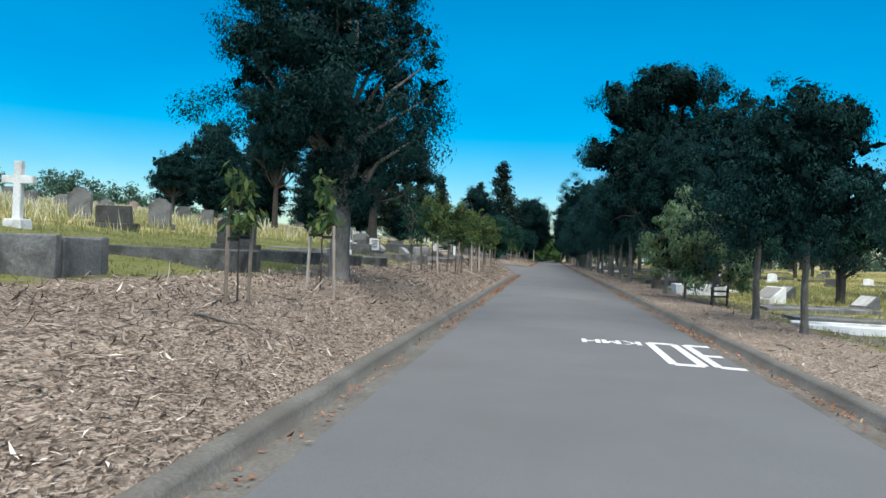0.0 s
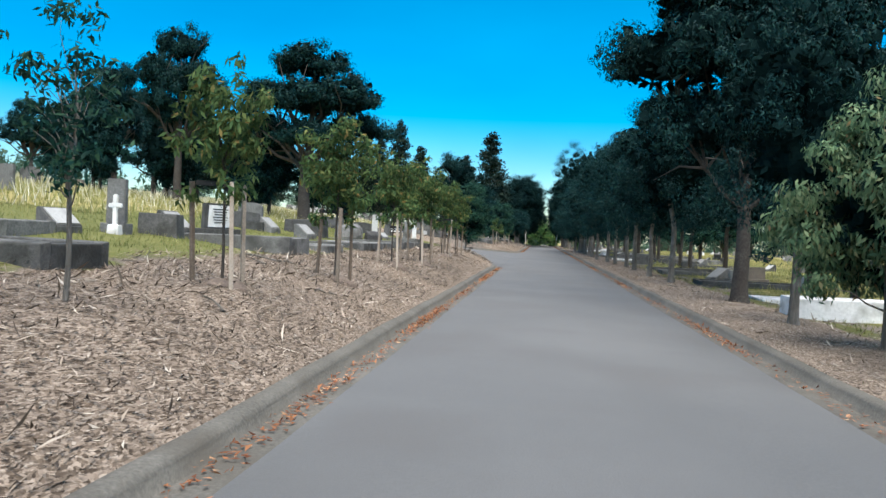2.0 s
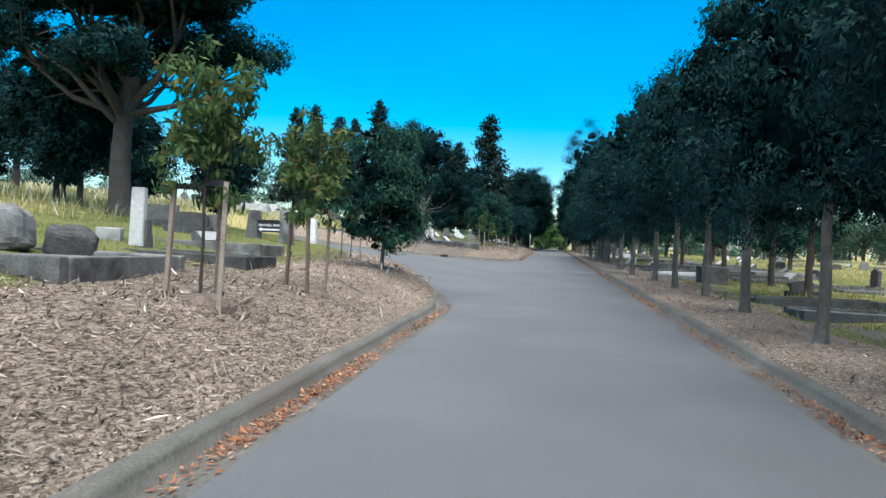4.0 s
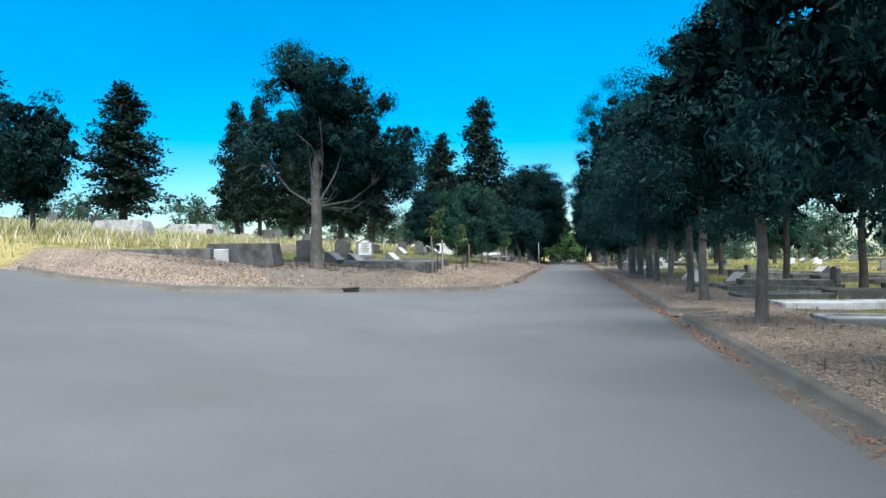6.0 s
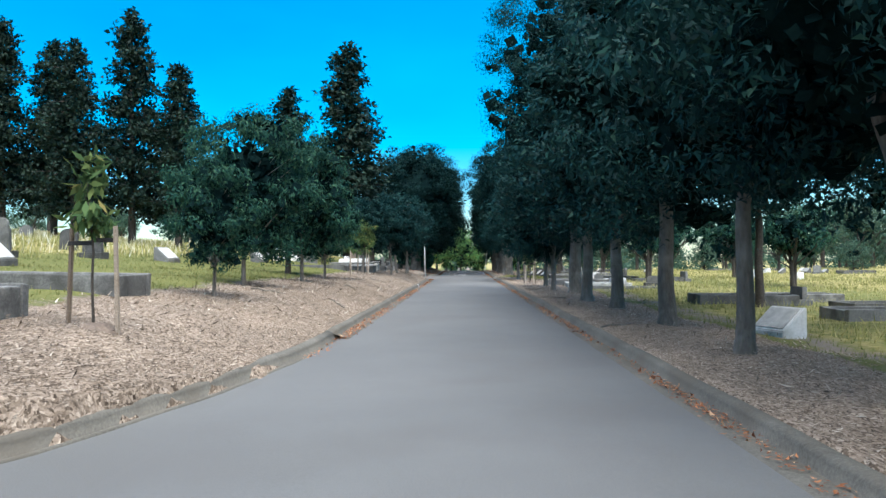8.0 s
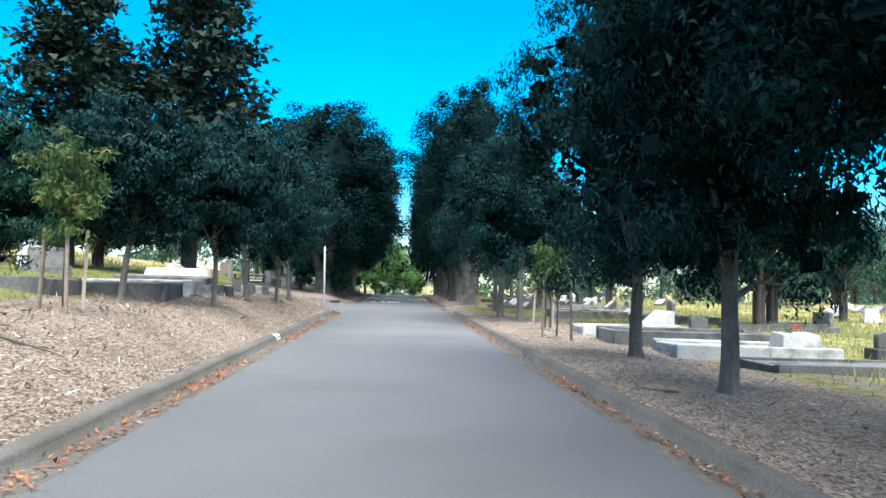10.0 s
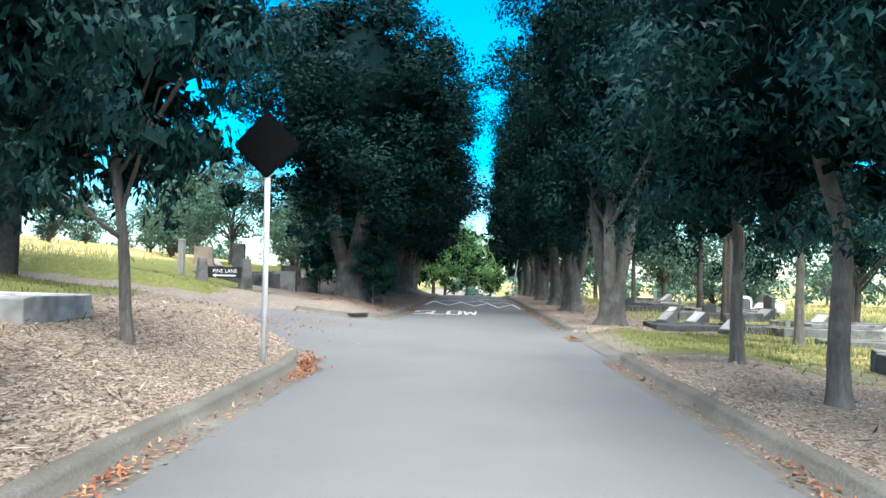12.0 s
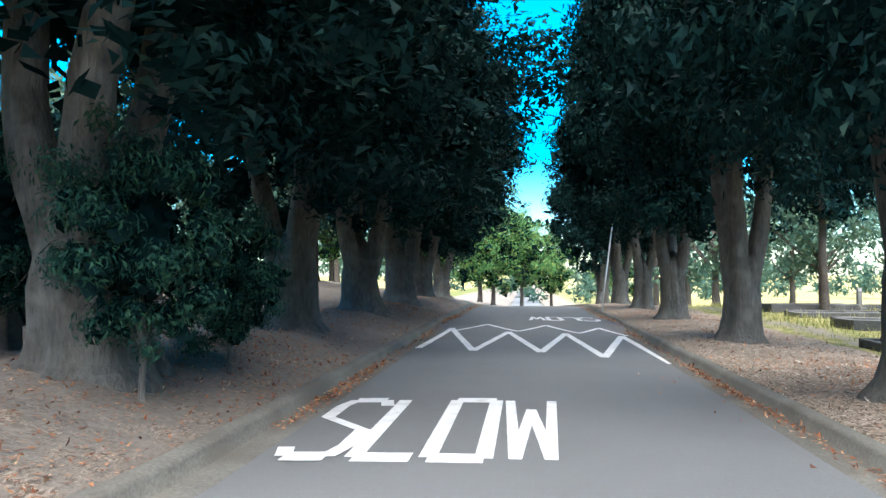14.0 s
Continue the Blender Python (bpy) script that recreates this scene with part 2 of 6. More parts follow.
def ground_material():
    """Grass field, bark mulch beds and bare litter, mixed by what covers the ground where."""
    m = bpy.data.materials.new("ground cover")
    m.use_nodes = True
    nt = m.node_tree
    N, L = nt.nodes, nt.links
    p = N["Principled BSDF"]
    p.inputs["Roughness"].default_value = 0.95
    p.inputs["Specular IOR Level"].default_value = 0.1
    tc = N.new("ShaderNodeTexCoord")

    def nz(scale, detail=6):
        n = N.new("ShaderNodeTexNoise")
        n.inputs["Scale"].default_value, n.inputs["Detail"].default_value, n.inputs["Roughness"].default_value = scale, detail, 0.65
        L.new(tc.outputs["Object"], n.inputs["Vector"])
        return n.outputs["Fac"]

    def mixed(fac, a, b):
        x = N.new("ShaderNodeMixRGB")
        L.new(fac, x.inputs[0])
        L.new(a, x.inputs[1])
        L.new(b, x.inputs[2])
        return x.outputs[0]

    def ramped(src, stops):
        r = ramp_node(nt, stops)
        L.new(src, r.inputs[0])
        return r.outputs[0]

    def layer(name):
        at = N.new("ShaderNodeAttribute")
        at.attribute_name = name
        k = N.new("ShaderNodeMath")
        k.operation = "MULTIPLY_ADD"
        k.inputs[1].default_value = 0.9
        L.new(nz(3.0), k.inputs[0])
        s = N.new("ShaderNodeMath")
        s.operation = "SUBTRACT"
        s.inputs[1].default_value = 0.45
        L.new(at.outputs["Fac"], s.inputs[0])
        L.new(s.outputs[0], k.inputs[2])
        return ramped(k.outputs[0], [(0.42, (0, 0, 0)), (0.58, (1, 1, 1))])

    fine = nz(45)
    green = mixed(fine, ramped(nz(0.5), [(0.35, (0.085, 0.1, 0.03)), (0.65, (0.15, 0.155, 0.05))]), ramped(nz(8), [(0.4, (0.1, 0.11, 0.035)), (0.7, (0.21, 0.195, 0.085))]))
    dry = mixed(fine, ramped(nz(0.4), [(0.3, (0.25, 0.21, 0.08)), (0.7, (0.4, 0.33, 0.15))]), ramped(nz(9), [(0.4, (0.2, 0.19, 0.06)), (0.7, (0.42, 0.35, 0.18))]))

    def pieces(turn, scale, stops):
        """Flat flakes lying one way: stretched cells, each its own shade."""
        mp = N.new("ShaderNodeMapping")
        mp.inputs["Rotation"].default_value = (0, 0, turn)
        mp.inputs["Scale"].default_value = (1.0, 0.34, 0.34)
        wob = N.new("ShaderNodeTexNoise")
        wob.inputs["Scale"].default_value = 6
        L.new(tc.outputs["Object"], wob.inputs["Vector"])
        add = N.new("ShaderNodeMixRGB")
        add.blend_type = "ADD"
        add.inputs[0].default_value = 0.12
        L.new(tc.outputs["Object"], add.inputs[1])
        L.new(wob.outputs["Color"], add.inputs[2])
        L.new(add.outputs[0], mp.inputs["Vector"])
        v = N.new("ShaderNodeTexVoronoi")
        v.inputs["Scale"].default_value = scale
        L.new(mp.outputs[0], v.inputs["Vector"])
        bw = N.new("ShaderNodeSeparateColor")
        L.new(v.outputs["Color"], bw.inputs[0])
        return ramped(bw.outputs[0], stops), v.outputs["Distance"]

    flakes = [(0.0, (0.06, 0.045, 0.034)), (0.3, (0.16, 0.126, 0.098)), (0.7, (0.29, 0.236, 0.19)), (0.93, (0.36, 0.3, 0.245)), (1.0, (0.46, 0.395, 0.33))]
    one, far_one = pieces(0.5, 78, flakes)
    two, far_two = pieces(2.2, 68, flakes)
    mulch = mixed(ramped(nz(9), [(0.47, (0, 0, 0)), (0.53, (1, 1, 1))]), one, two)
    shade = N.new("ShaderNodeMixRGB")
    shade.blend_type = "MULTIPLY"
    shade.inputs[0].default_value = 1.0
    L.new(mulch, shade.inputs[1])
    L.new(ramped(nz(0.8), [(0.3, (0.75, 0.74, 0.73)), (0.7, (1.15, 1.13, 1.1))]), shade.inputs[2])
    mulch = shade.outputs[0]
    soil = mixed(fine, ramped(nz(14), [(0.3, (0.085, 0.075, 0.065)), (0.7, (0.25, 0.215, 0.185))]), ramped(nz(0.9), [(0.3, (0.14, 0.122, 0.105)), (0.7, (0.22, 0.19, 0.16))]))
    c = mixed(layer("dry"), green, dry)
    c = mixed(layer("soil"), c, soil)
    c = mixed(layer("mulch"), c, mulch)
    L.new(c, p.inputs["Base Color"])
    bn = N.new("ShaderNodeBump")
    bn.inputs["Strength"].default_value, bn.inputs["Distance"].default_value = 0.8, 0.03
    L.new(nz(28), bn.inputs["Height"])
    L.new(bn.outputs[0], p.inputs["Normal"])
    return m


GROUND = ground_material()

# ---- mesh helpers ----


def mesh_from(name, verts, faces, material, smooth=False):
    me = bpy.data.meshes.new(name)
    me.from_pydata([tuple(v) for v in verts], [], [tuple(f) for f in faces])
    me.materials.append(material)
    if smooth:
        me.polygons.foreach_set("use_smooth", [True] * len(me.polygons))
    me.update()
    return me


def quad_mesh(name, pts, material, inner=None, inner_material=None):
    """Separate faces from an array (n, 3 or 4, 3); inner: quads of a second material."""
    groups = [np.asarray(pts, np.float32)] + ([] if inner is None else [np.asarray(inner, np.float32)])
    sizes = np.concatenate([np.full(len(g), g.shape[1], np.int32) for g in groups])
    co = np.concatenate([g.reshape(-1, 3) for g in groups])
    me = bpy.data.meshes.new(name)
    me.vertices.add(len(co))
    me.vertices.foreach_set("co", co.ravel())
    me.loops.add(len(co))
    me.loops.foreach_set("vertex_index", np.arange(len(co), dtype=np.int32))
    me.polygons.add(len(sizes))
    me.polygons.foreach_set("loop_start", np.concatenate([[0], np.cumsum(sizes)[:-1]]).astype(np.int32))
    me.materials.append(material)
    if inner is not None:
        me.materials.append(inner_material)
        me.polygons.foreach_set("material_index", (np.arange(len(sizes)) >= len(groups[0])).astype(np.int32))
    me.update(calc_edges=True)
    return me


def part(name, bm, material, parent, label=""):
    """Links a bmesh or a mesh as one object under a thing or a part."""
    if isinstance(bm, bmesh.types.BMesh):
        me = bpy.data.meshes.new(name)
        bm.to_mesh(me)
        bm.free()
        me.materials.append(material)
    else:
        me = bm
    ob = new(name, me)
    ob.parent = parent
    if label:
        tagged(ob, label)
    return ob


def box(size, at=(0, 0, 0), bevel=0.0, top=None, lean=0.0, rough=0.0, rng=None):
    """A box standing on at; top: scale of the upper face; rough: uneven corners."""
    bm = bmesh.new()
    bmesh.ops.create_cube(bm, size=1)
    for v in bm.verts:
        k = top if (top and v.co.z > 0) else (1, 1)
        v.co.x, v.co.y, v.co.z = v.co.x * size[0] * k[0], v.co.y * size[1] * k[1], (v.co.z + 0.5) * size[2]
        v.co.y += lean * v.co.z
        if rough and rng is not None:
            v.co += Vector(rng.normal(0, rough, 3))
        v.co += Vector(at)
    if bevel:
        bmesh.ops.bevel(bm, geom=bm.edges[:], offset=bevel, segments=2, affect="EDGES", profile=0.6)
    return bm


def outline_slab(outline, thick, at=(0, 0, 0), bevel=0.012):
    """An upright slab: its outline in x and z, its thickness along y."""
    bm = bmesh.new()
    vs = [bm.verts.new((x + at[0], at[1] - thick / 2, z + at[2])) for x, z in outline]
    f = bm.faces.new(vs)
    ex = bmesh.ops.extrude_face_region(bm, geom=[f])
    for v in [g for g in ex["geom"] if isinstance(g, bmesh.types.BMVert)]:
        v.co.y += thick
    bmesh.ops.recalc_face_normals(bm, faces=bm.faces[:])
    if bevel:
        bmesh.ops.bevel(bm, geom=bm.edges[:], offset=bevel, segments=2, affect="EDGES")
    return bm


def tube(points, radii, sides=8, flute=0.0, rng=None, verts=None, faces=None):
    """A tapered tube along points, added to verts and faces."""
    verts, faces = ([], []) if verts is None else (verts, faces)
    base = len(verts)
    pts = [Vector(p) for p in points]
    for i, (p, r) in enumerate(zip(pts, radii)):
        d = (pts[min(i + 1, len(pts) - 1)] - pts[max(i - 1, 0)]).normalized()
        u = d.cross(Vector((0.31, 0.95, 0.05))).normalized()
        w = d.cross(u)
        for k in range(sides):
            a = 2 * math.pi * k / sides
            f = 1 + flute * (math.sin(3 * a + 1) * 0.5 + math.sin(5 * a) * 0.4 + math.sin(8 * a + 2) * 0.35) * (1.3 if i == 0 else 1)
            verts.append(p + (u * math.cos(a) + w * math.sin(a)) * r * f)
    for i in range(len(pts) - 1):
        for k in range(sides):
            a, b = base + i * sides + k, base + i * sides + (k + 1) % sides
            faces.append((a, b, b + sides, a + sides))
    faces.append(tuple(base + (len(pts) - 1) * sides + k for k in range(sides)))
    return verts, faces


def leaf_quads(centres, normals, length, width, rng, droop=0.2):
    """Leaf blades (kite shaped) at centres, lying across the normals given."""
    n = len(centres)
    t = rng.normal(0, 1, (n, 3))
    t[:, 2] -= droop * 2
    t -= normals * (t * normals).sum(1, keepdims=True) * 0.7
    t /= np.linalg.norm(t, axis=1, keepdims=True) + 1e-9
    s = np.cross(normals + rng.normal(0, 0.35, (n, 3)), t)
    s /= np.linalg.norm(s, axis=1, keepdims=True) + 1e-9
    k = rng.uniform(0.65, 1.35, (n, 1))
    L, W = length * k, width * k
    return np.stack([centres, centres + t * L * 0.45 + s * W / 2, centres + t * L, centres + t * L * 0.45 - s * W / 2], 1)


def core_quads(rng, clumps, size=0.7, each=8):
    """Dark quads that stand in for the shade at the heart of each leaf clump."""
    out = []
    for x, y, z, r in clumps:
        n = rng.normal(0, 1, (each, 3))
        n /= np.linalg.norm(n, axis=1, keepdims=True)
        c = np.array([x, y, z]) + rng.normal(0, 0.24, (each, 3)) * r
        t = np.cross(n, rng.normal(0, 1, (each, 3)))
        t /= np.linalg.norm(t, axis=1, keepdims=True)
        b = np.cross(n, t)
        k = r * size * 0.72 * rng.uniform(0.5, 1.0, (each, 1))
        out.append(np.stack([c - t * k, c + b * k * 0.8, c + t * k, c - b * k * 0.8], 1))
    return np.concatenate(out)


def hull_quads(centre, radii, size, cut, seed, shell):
    """A lumpy closed dark mass, added to block the sky inside a dense crown, with a ragged dark shell round it."""
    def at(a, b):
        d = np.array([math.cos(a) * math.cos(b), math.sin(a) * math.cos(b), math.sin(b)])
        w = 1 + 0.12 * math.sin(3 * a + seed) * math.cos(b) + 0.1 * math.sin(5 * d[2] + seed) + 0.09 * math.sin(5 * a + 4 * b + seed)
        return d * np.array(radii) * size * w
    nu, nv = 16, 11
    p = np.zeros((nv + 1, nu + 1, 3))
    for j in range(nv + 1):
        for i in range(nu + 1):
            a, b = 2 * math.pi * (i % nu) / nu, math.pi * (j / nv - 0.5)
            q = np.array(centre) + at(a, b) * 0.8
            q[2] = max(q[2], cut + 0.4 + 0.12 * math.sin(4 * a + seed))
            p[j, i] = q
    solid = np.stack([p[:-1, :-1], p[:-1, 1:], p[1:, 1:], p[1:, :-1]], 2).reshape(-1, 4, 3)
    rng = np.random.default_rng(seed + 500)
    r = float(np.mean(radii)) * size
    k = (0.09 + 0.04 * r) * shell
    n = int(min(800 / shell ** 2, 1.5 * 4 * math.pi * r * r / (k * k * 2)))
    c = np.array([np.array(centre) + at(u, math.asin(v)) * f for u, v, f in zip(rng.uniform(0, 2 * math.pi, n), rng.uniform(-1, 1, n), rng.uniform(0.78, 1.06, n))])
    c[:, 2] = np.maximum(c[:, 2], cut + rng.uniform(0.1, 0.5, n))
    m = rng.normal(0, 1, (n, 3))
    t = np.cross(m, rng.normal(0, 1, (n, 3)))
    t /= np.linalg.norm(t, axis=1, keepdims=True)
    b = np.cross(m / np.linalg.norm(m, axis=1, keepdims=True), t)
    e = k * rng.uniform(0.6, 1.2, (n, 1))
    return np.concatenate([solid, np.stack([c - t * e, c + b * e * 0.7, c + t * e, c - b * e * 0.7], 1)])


def crown_quads(rng, clumps, per, length, width, droop=0.2, flat=1.0, whole=False):
    """Leaves on clumps: rows of (x, y, z, radius); whole: four-cornered blades instead of three."""
    out = []
    for x, y, z, r in clumps:
        n = max(6, int(per * r * r))
        d = rng.normal(0, 1, (n, 3))
        d /= np.linalg.norm(d, axis=1, keepdims=True)
        rad = r * rng.uniform(0.15, 1.0, (n, 1)) ** 0.75
        c = np.array([x, y, z]) + d * rad * np.array([1, 1, 0.75 * flat])
        q = leaf_quads(c, d, length, width, rng, droop)
        if whole:
            out.append(q)
            continue
        q[:, 0] += (q[:, 3] - q[:, 1]) * 0.2
        q[:, 1] -= (q[:, 3] - q[:, 1]) * 0.1
        out.append(q[:, :3])
    return np.concatenate(out)

# ---- the lie of the land ----
ROAD_L, ROAD_R = -4.04, 0.09
BANK_X = [-400, -200, -80, -45, -20, -14, -9, -7.1, -5.4, -4.2, -4.04, 0.09, 0.24, 1.3, 3, 30, 60, 400]
BANK_Z = [2, 3, 4.6, 4.2, 2.1, 1.5, 0.98, 0.78, 0.58, 0.115, 0, 0, 0.115, 0.13, 0.02, 0.0, 0.5, 2.5]
# kerb lines of the two openings on the rising side: x, and y of the near and the far edge
SIDE_X = [-60, -20, -12, -9.6, -8.7, -7.7, -7.1, -6.2, -5.6, -5.02, -4.68, -4.28, -4.08]
SIDE_NEAR = [84, 60, 54.5, 52.8, 51.8, 50.6, 50.1, 49.3, 48.6, 47.5, 46.4, 44.6, 43.0]
SIDE_FAR = [92, 66, 62.2, 62.3, 63.6, 65.3, 66.5, 68.5, 69.6, 71.2, 72.2, 74.6, 77.0]
LANE_X = [-60, -12, -8.4, -6.5, -5.7, -5.0, -4.78, -4.6, -4.4, -4.2, -4.08]
LANE_NEAR = [116, 117.8, 117.7, 117.4, 117.0, 116.2, 115.9, 115.6, 115.15, 114.6, 113.8]
LANE_FAR = [121.6, 122.4, 122.9, 123.1, 123.05, 123.15, 123.3, 123.55, 123.8, 124.4, 126.2]


def crest(y):
    return -0.045 * np.clip(y - 150, 0, 60) - 0.02 * np.clip(y - 210, 0, 200) * 0.5


def side_slope(x):
    return 0.1 * np.clip(-4.04 - x, 0, 14) + 0.06 * np.clip(-17.95 - x, 0, 40)


def openings(x, y):
    """Distance outside the nearest opening's edges (negative: inside)."""
    d = np.full(np.shape(x), 99.0)
    for xs, near, far in ((SIDE_X, SIDE_NEAR, SIDE_FAR), (LANE_X, LANE_NEAR, LANE_FAR)):
        d = np.minimum(d, np.maximum(np.interp(x, xs, near) - y, y - np.interp(x, xs, far)))
    return np.where(x < -4.04, d, 99.0)


def ground_z(x, y, relief=True):
    x, y = np.asarray(x, float), np.asarray(y, float)
    h = np.interp(x, BANK_X, BANK_Z)
    h = h - 0.28 * np.clip((y - 119) / 7, 0, 1) * np.exp(-(((x + 7.0) / 3.0) ** 2))
    d = openings(x, y)
    s = side_slope(x)
    h = np.where(x < -4.04, np.minimum(h, np.where(d < 0.1, s, s + 0.085 + 0.42 * np.clip(d - 0.15, 0, 9))), h)
    gap = np.maximum(np.clip(1 - np.abs(y - 62.9) / 0.9, 0, 1), np.clip(2 - np.abs(y - 118.75) / 1.5, 0, 1))
    h = np.where(x > 0, h - 0.11 * np.clip(gap * 2, 0, 1) * np.clip(1.2 - x, 0, 1), h)
    if relief:
        away = np.clip((np.maximum(-4.3 - x, x - 0.4)) / 1.0, 0, 1) * np.clip(d / 1.0, 0, 1)
        w = 0.035 * np.sin(x * 2.1 + y * 0.9) * np.sin(y * 1.7 - x * 0.6) + 0.03 * np.sin(x * 0.8 + 2 * np.sin(y * 0.31)) * np.cos(y * 0.53)
        h = h + away * w + away * np.clip((np.abs(x + 2) - 12) / 20, 0, 1) * 0.18 * np.sin(x * 0.21 + 1) * np.sin(y * 0.17)
    return h + crest(y)


def gz(x, y):
    return float(ground_z(x, y))


xs = np.unique(np.round(np.concatenate([np.linspace(-900, -100, 9), np.linspace(-100, -20, 33), np.linspace(-20, -9, 34), np.linspace(-9, -4.22, 42), [-4.06, -3.5, -2, -0.4, 0.1], np.linspace(0.27, 4, 26), np.linspace(4, 20, 33), np.linspace(20, 100, 30), np.linspace(100, 900, 9)]), 3))
ys = np.unique(np.round(np.concatenate([np.linspace(-300, -12, 10), np.arange(-12, 42, 0.8), np.arange(42, 79, 0.17), np.arange(79, 112.5, 0.8), np.arange(112.5, 131, 0.17), np.arange(131, 160, 0.8), np.linspace(160, 260, 60), np.linspace(260, 1500, 14)]), 3))
gx, gy = np.meshgrid(xs, ys)
zz = ground_z(gx, gy)
op = openings(gx, gy)
under = ((gx > ROAD_L - 0.1) & (gx < 0.2)) | ((op < -0.05) & (gx > -30) & (gy < 100)) | ((op < -0.05) & (gx > -7.0))
zz = np.where(under, zz - 0.1, zz)
V = np.stack([gx, gy, zz], -1).reshape(-1, 3)
idx = np.arange(len(V)).reshape(gx.shape)
F = np.stack([idx[:-1, :-1], idx[:-1, 1:], idx[1:, 1:], idx[1:, :-1]], -1).reshape(-1, 4)
gm = mesh_from("ground", V.tolist(), F.tolist(), GROUND, smooth=True)
fx, fy = V[:, 0], V[:, 1]
dop = openings(fx, fy)
edge = np.interp(fy, [-20, 6, 9, 14, 30, 46, 57, 61, 67, 69, 72, 85, 110, 118, 124, 135, 200], [-7.2, -7.2, -6.9, -6.9, -6.8, -6.6, -9.0, -15, -14, -9.5, -6.9, -6.9, -6.9, -7.0, -7.2, -9.5, -10])
R_EDGE_Y, R_EDGE_X = [-20, 50, 60, 90, 96, 113, 115.6, 116.4, 120.7, 122.0, 200], [2.2, 2.2, 2.6, 2.6, 3.1, 3.1, 2.2, -0.1, -0.1, 2.8, 4.5]
mul = np.clip((fx - edge) / 0.6 + 0.5, 0, 1) * (fx < -3.5)
mul = np.where((dop < 0.05) & ((fy > 100) | (fx < -9)), 0.0, mul)
mul = np.maximum(mul, np.clip((np.interp(fy, R_EDGE_Y, R_EDGE_X) - fx) / 0.5 + 0.5, 0, 1) * (fx > -0.5))
corner = np.clip(1.6 - np.hypot((fx + 9.0) / 3.6, (fy - 67.3) / 3.4), 0, 1) * (fx < -5.2)
mul = mul * (1 - 0.62 * corner)
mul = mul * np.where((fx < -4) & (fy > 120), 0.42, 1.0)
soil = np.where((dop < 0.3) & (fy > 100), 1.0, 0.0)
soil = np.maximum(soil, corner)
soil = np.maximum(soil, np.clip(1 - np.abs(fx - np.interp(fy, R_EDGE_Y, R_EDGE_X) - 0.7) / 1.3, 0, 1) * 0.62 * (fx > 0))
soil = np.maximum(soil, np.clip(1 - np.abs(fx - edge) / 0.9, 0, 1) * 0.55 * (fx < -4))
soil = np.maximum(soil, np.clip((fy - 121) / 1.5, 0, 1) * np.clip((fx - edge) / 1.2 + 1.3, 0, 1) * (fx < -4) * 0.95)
dryness = np.clip((-fx - 11) / 6, 0, 0.75) + np.where(fx > 3, np.clip((fx - 6) / 20, 0.15, 0.5), 0) + 0.2 * (np.abs(fx) < 10) + 0.12 * (fx > 2)
for nm, val in (("mulch", mul), ("soil", soil), ("dry", dryness)):
    gm.attributes.new(nm, "FLOAT", "POINT").data.foreach_set("value", val.astype(np.float32))
ground = tagged(new("ground", gm), "grassy cemetery ground with bark mulch beds along the kerbs", "ground", kind="structure")


def sheet(x0, x1, nx_, y0, y1, ny_, lift=0.0):
    vs, fs = [], []
    for j in range(ny_ + 1):
        for i in range(nx_ + 1):
            x, y = x0 + (x1 - x0) * i / nx_, y0 + (y1 - y0) * j / ny_
            u = (x - (ROAD_L + ROAD_R) / 2) / 2
            hump = 0.07 * math.exp(-((y - 140.6) / 1.7) ** 2)
            vs.append((x, y, 0.03 * (1 - u * u) + hump + float(crest(y)) + lift))
    for j in range(ny_):
        for i in range(nx_):
            a = j * (nx_ + 1) + i
            fs.append((a, a + 1, a + nx_ + 2, a + nx_ + 1))
    return vs, fs


def road_z(x, y):
    u = (x - (ROAD_L + ROAD_R) / 2) / 2
    return 0.03 * (1 - u * u) + 0.07 * math.exp(-((y - 140.6) / 1.7) ** 2) + float(crest(y))


road = tagged(new("road", mesh_from("road", *sheet(ROAD_L - 0.02, ROAD_R + 0.02, 16, -40, 320, 720), ASPHALT, True)), "narrow grey asphalt cemetery road", "road", kind="structure")


def opening_sheet(xs_, near, far, x_end, n, lift):
    vs, fs = [], []
    cols = np.concatenate([np.linspace(ROAD_L + 0.03, -7.2, n), np.linspace(-7.2, x_end, 40)[1:]]) if x_end < -8 else np.linspace(ROAD_L + 0.03, x_end, n)
    n = len(cols)
    for x in cols:
        a, b = np.interp(x + 0.06, xs_, near), np.interp(x + 0.06, xs_, far)
        for k in range(13):
            y = a - 0.12 + (b - a + 0.24) * k / 12
            vs.append((x, y, float(side_slope(x)) + lift))
    for i in range(n - 1):
        for k in range(12):
            a = i * 13 + k
            fs.append((a, a + 1, a + 14, a + 13))
    return vs, fs


tagged(new("road_side", mesh_from("road_side", *opening_sheet(SIDE_X, SIDE_NEAR, SIDE_FAR, -40, 90, -0.004), ASPHALT, True)), "grey asphalt side road climbing between the graves", "road", kind="structure")
tagged(new("road_apron", mesh_from("road_apron", *opening_sheet(LANE_X, LANE_NEAR, LANE_FAR, -7.2, 90, -0.004), ASPHALT, True)), "short asphalt apron of a dirt lane", "road", kind="structure")


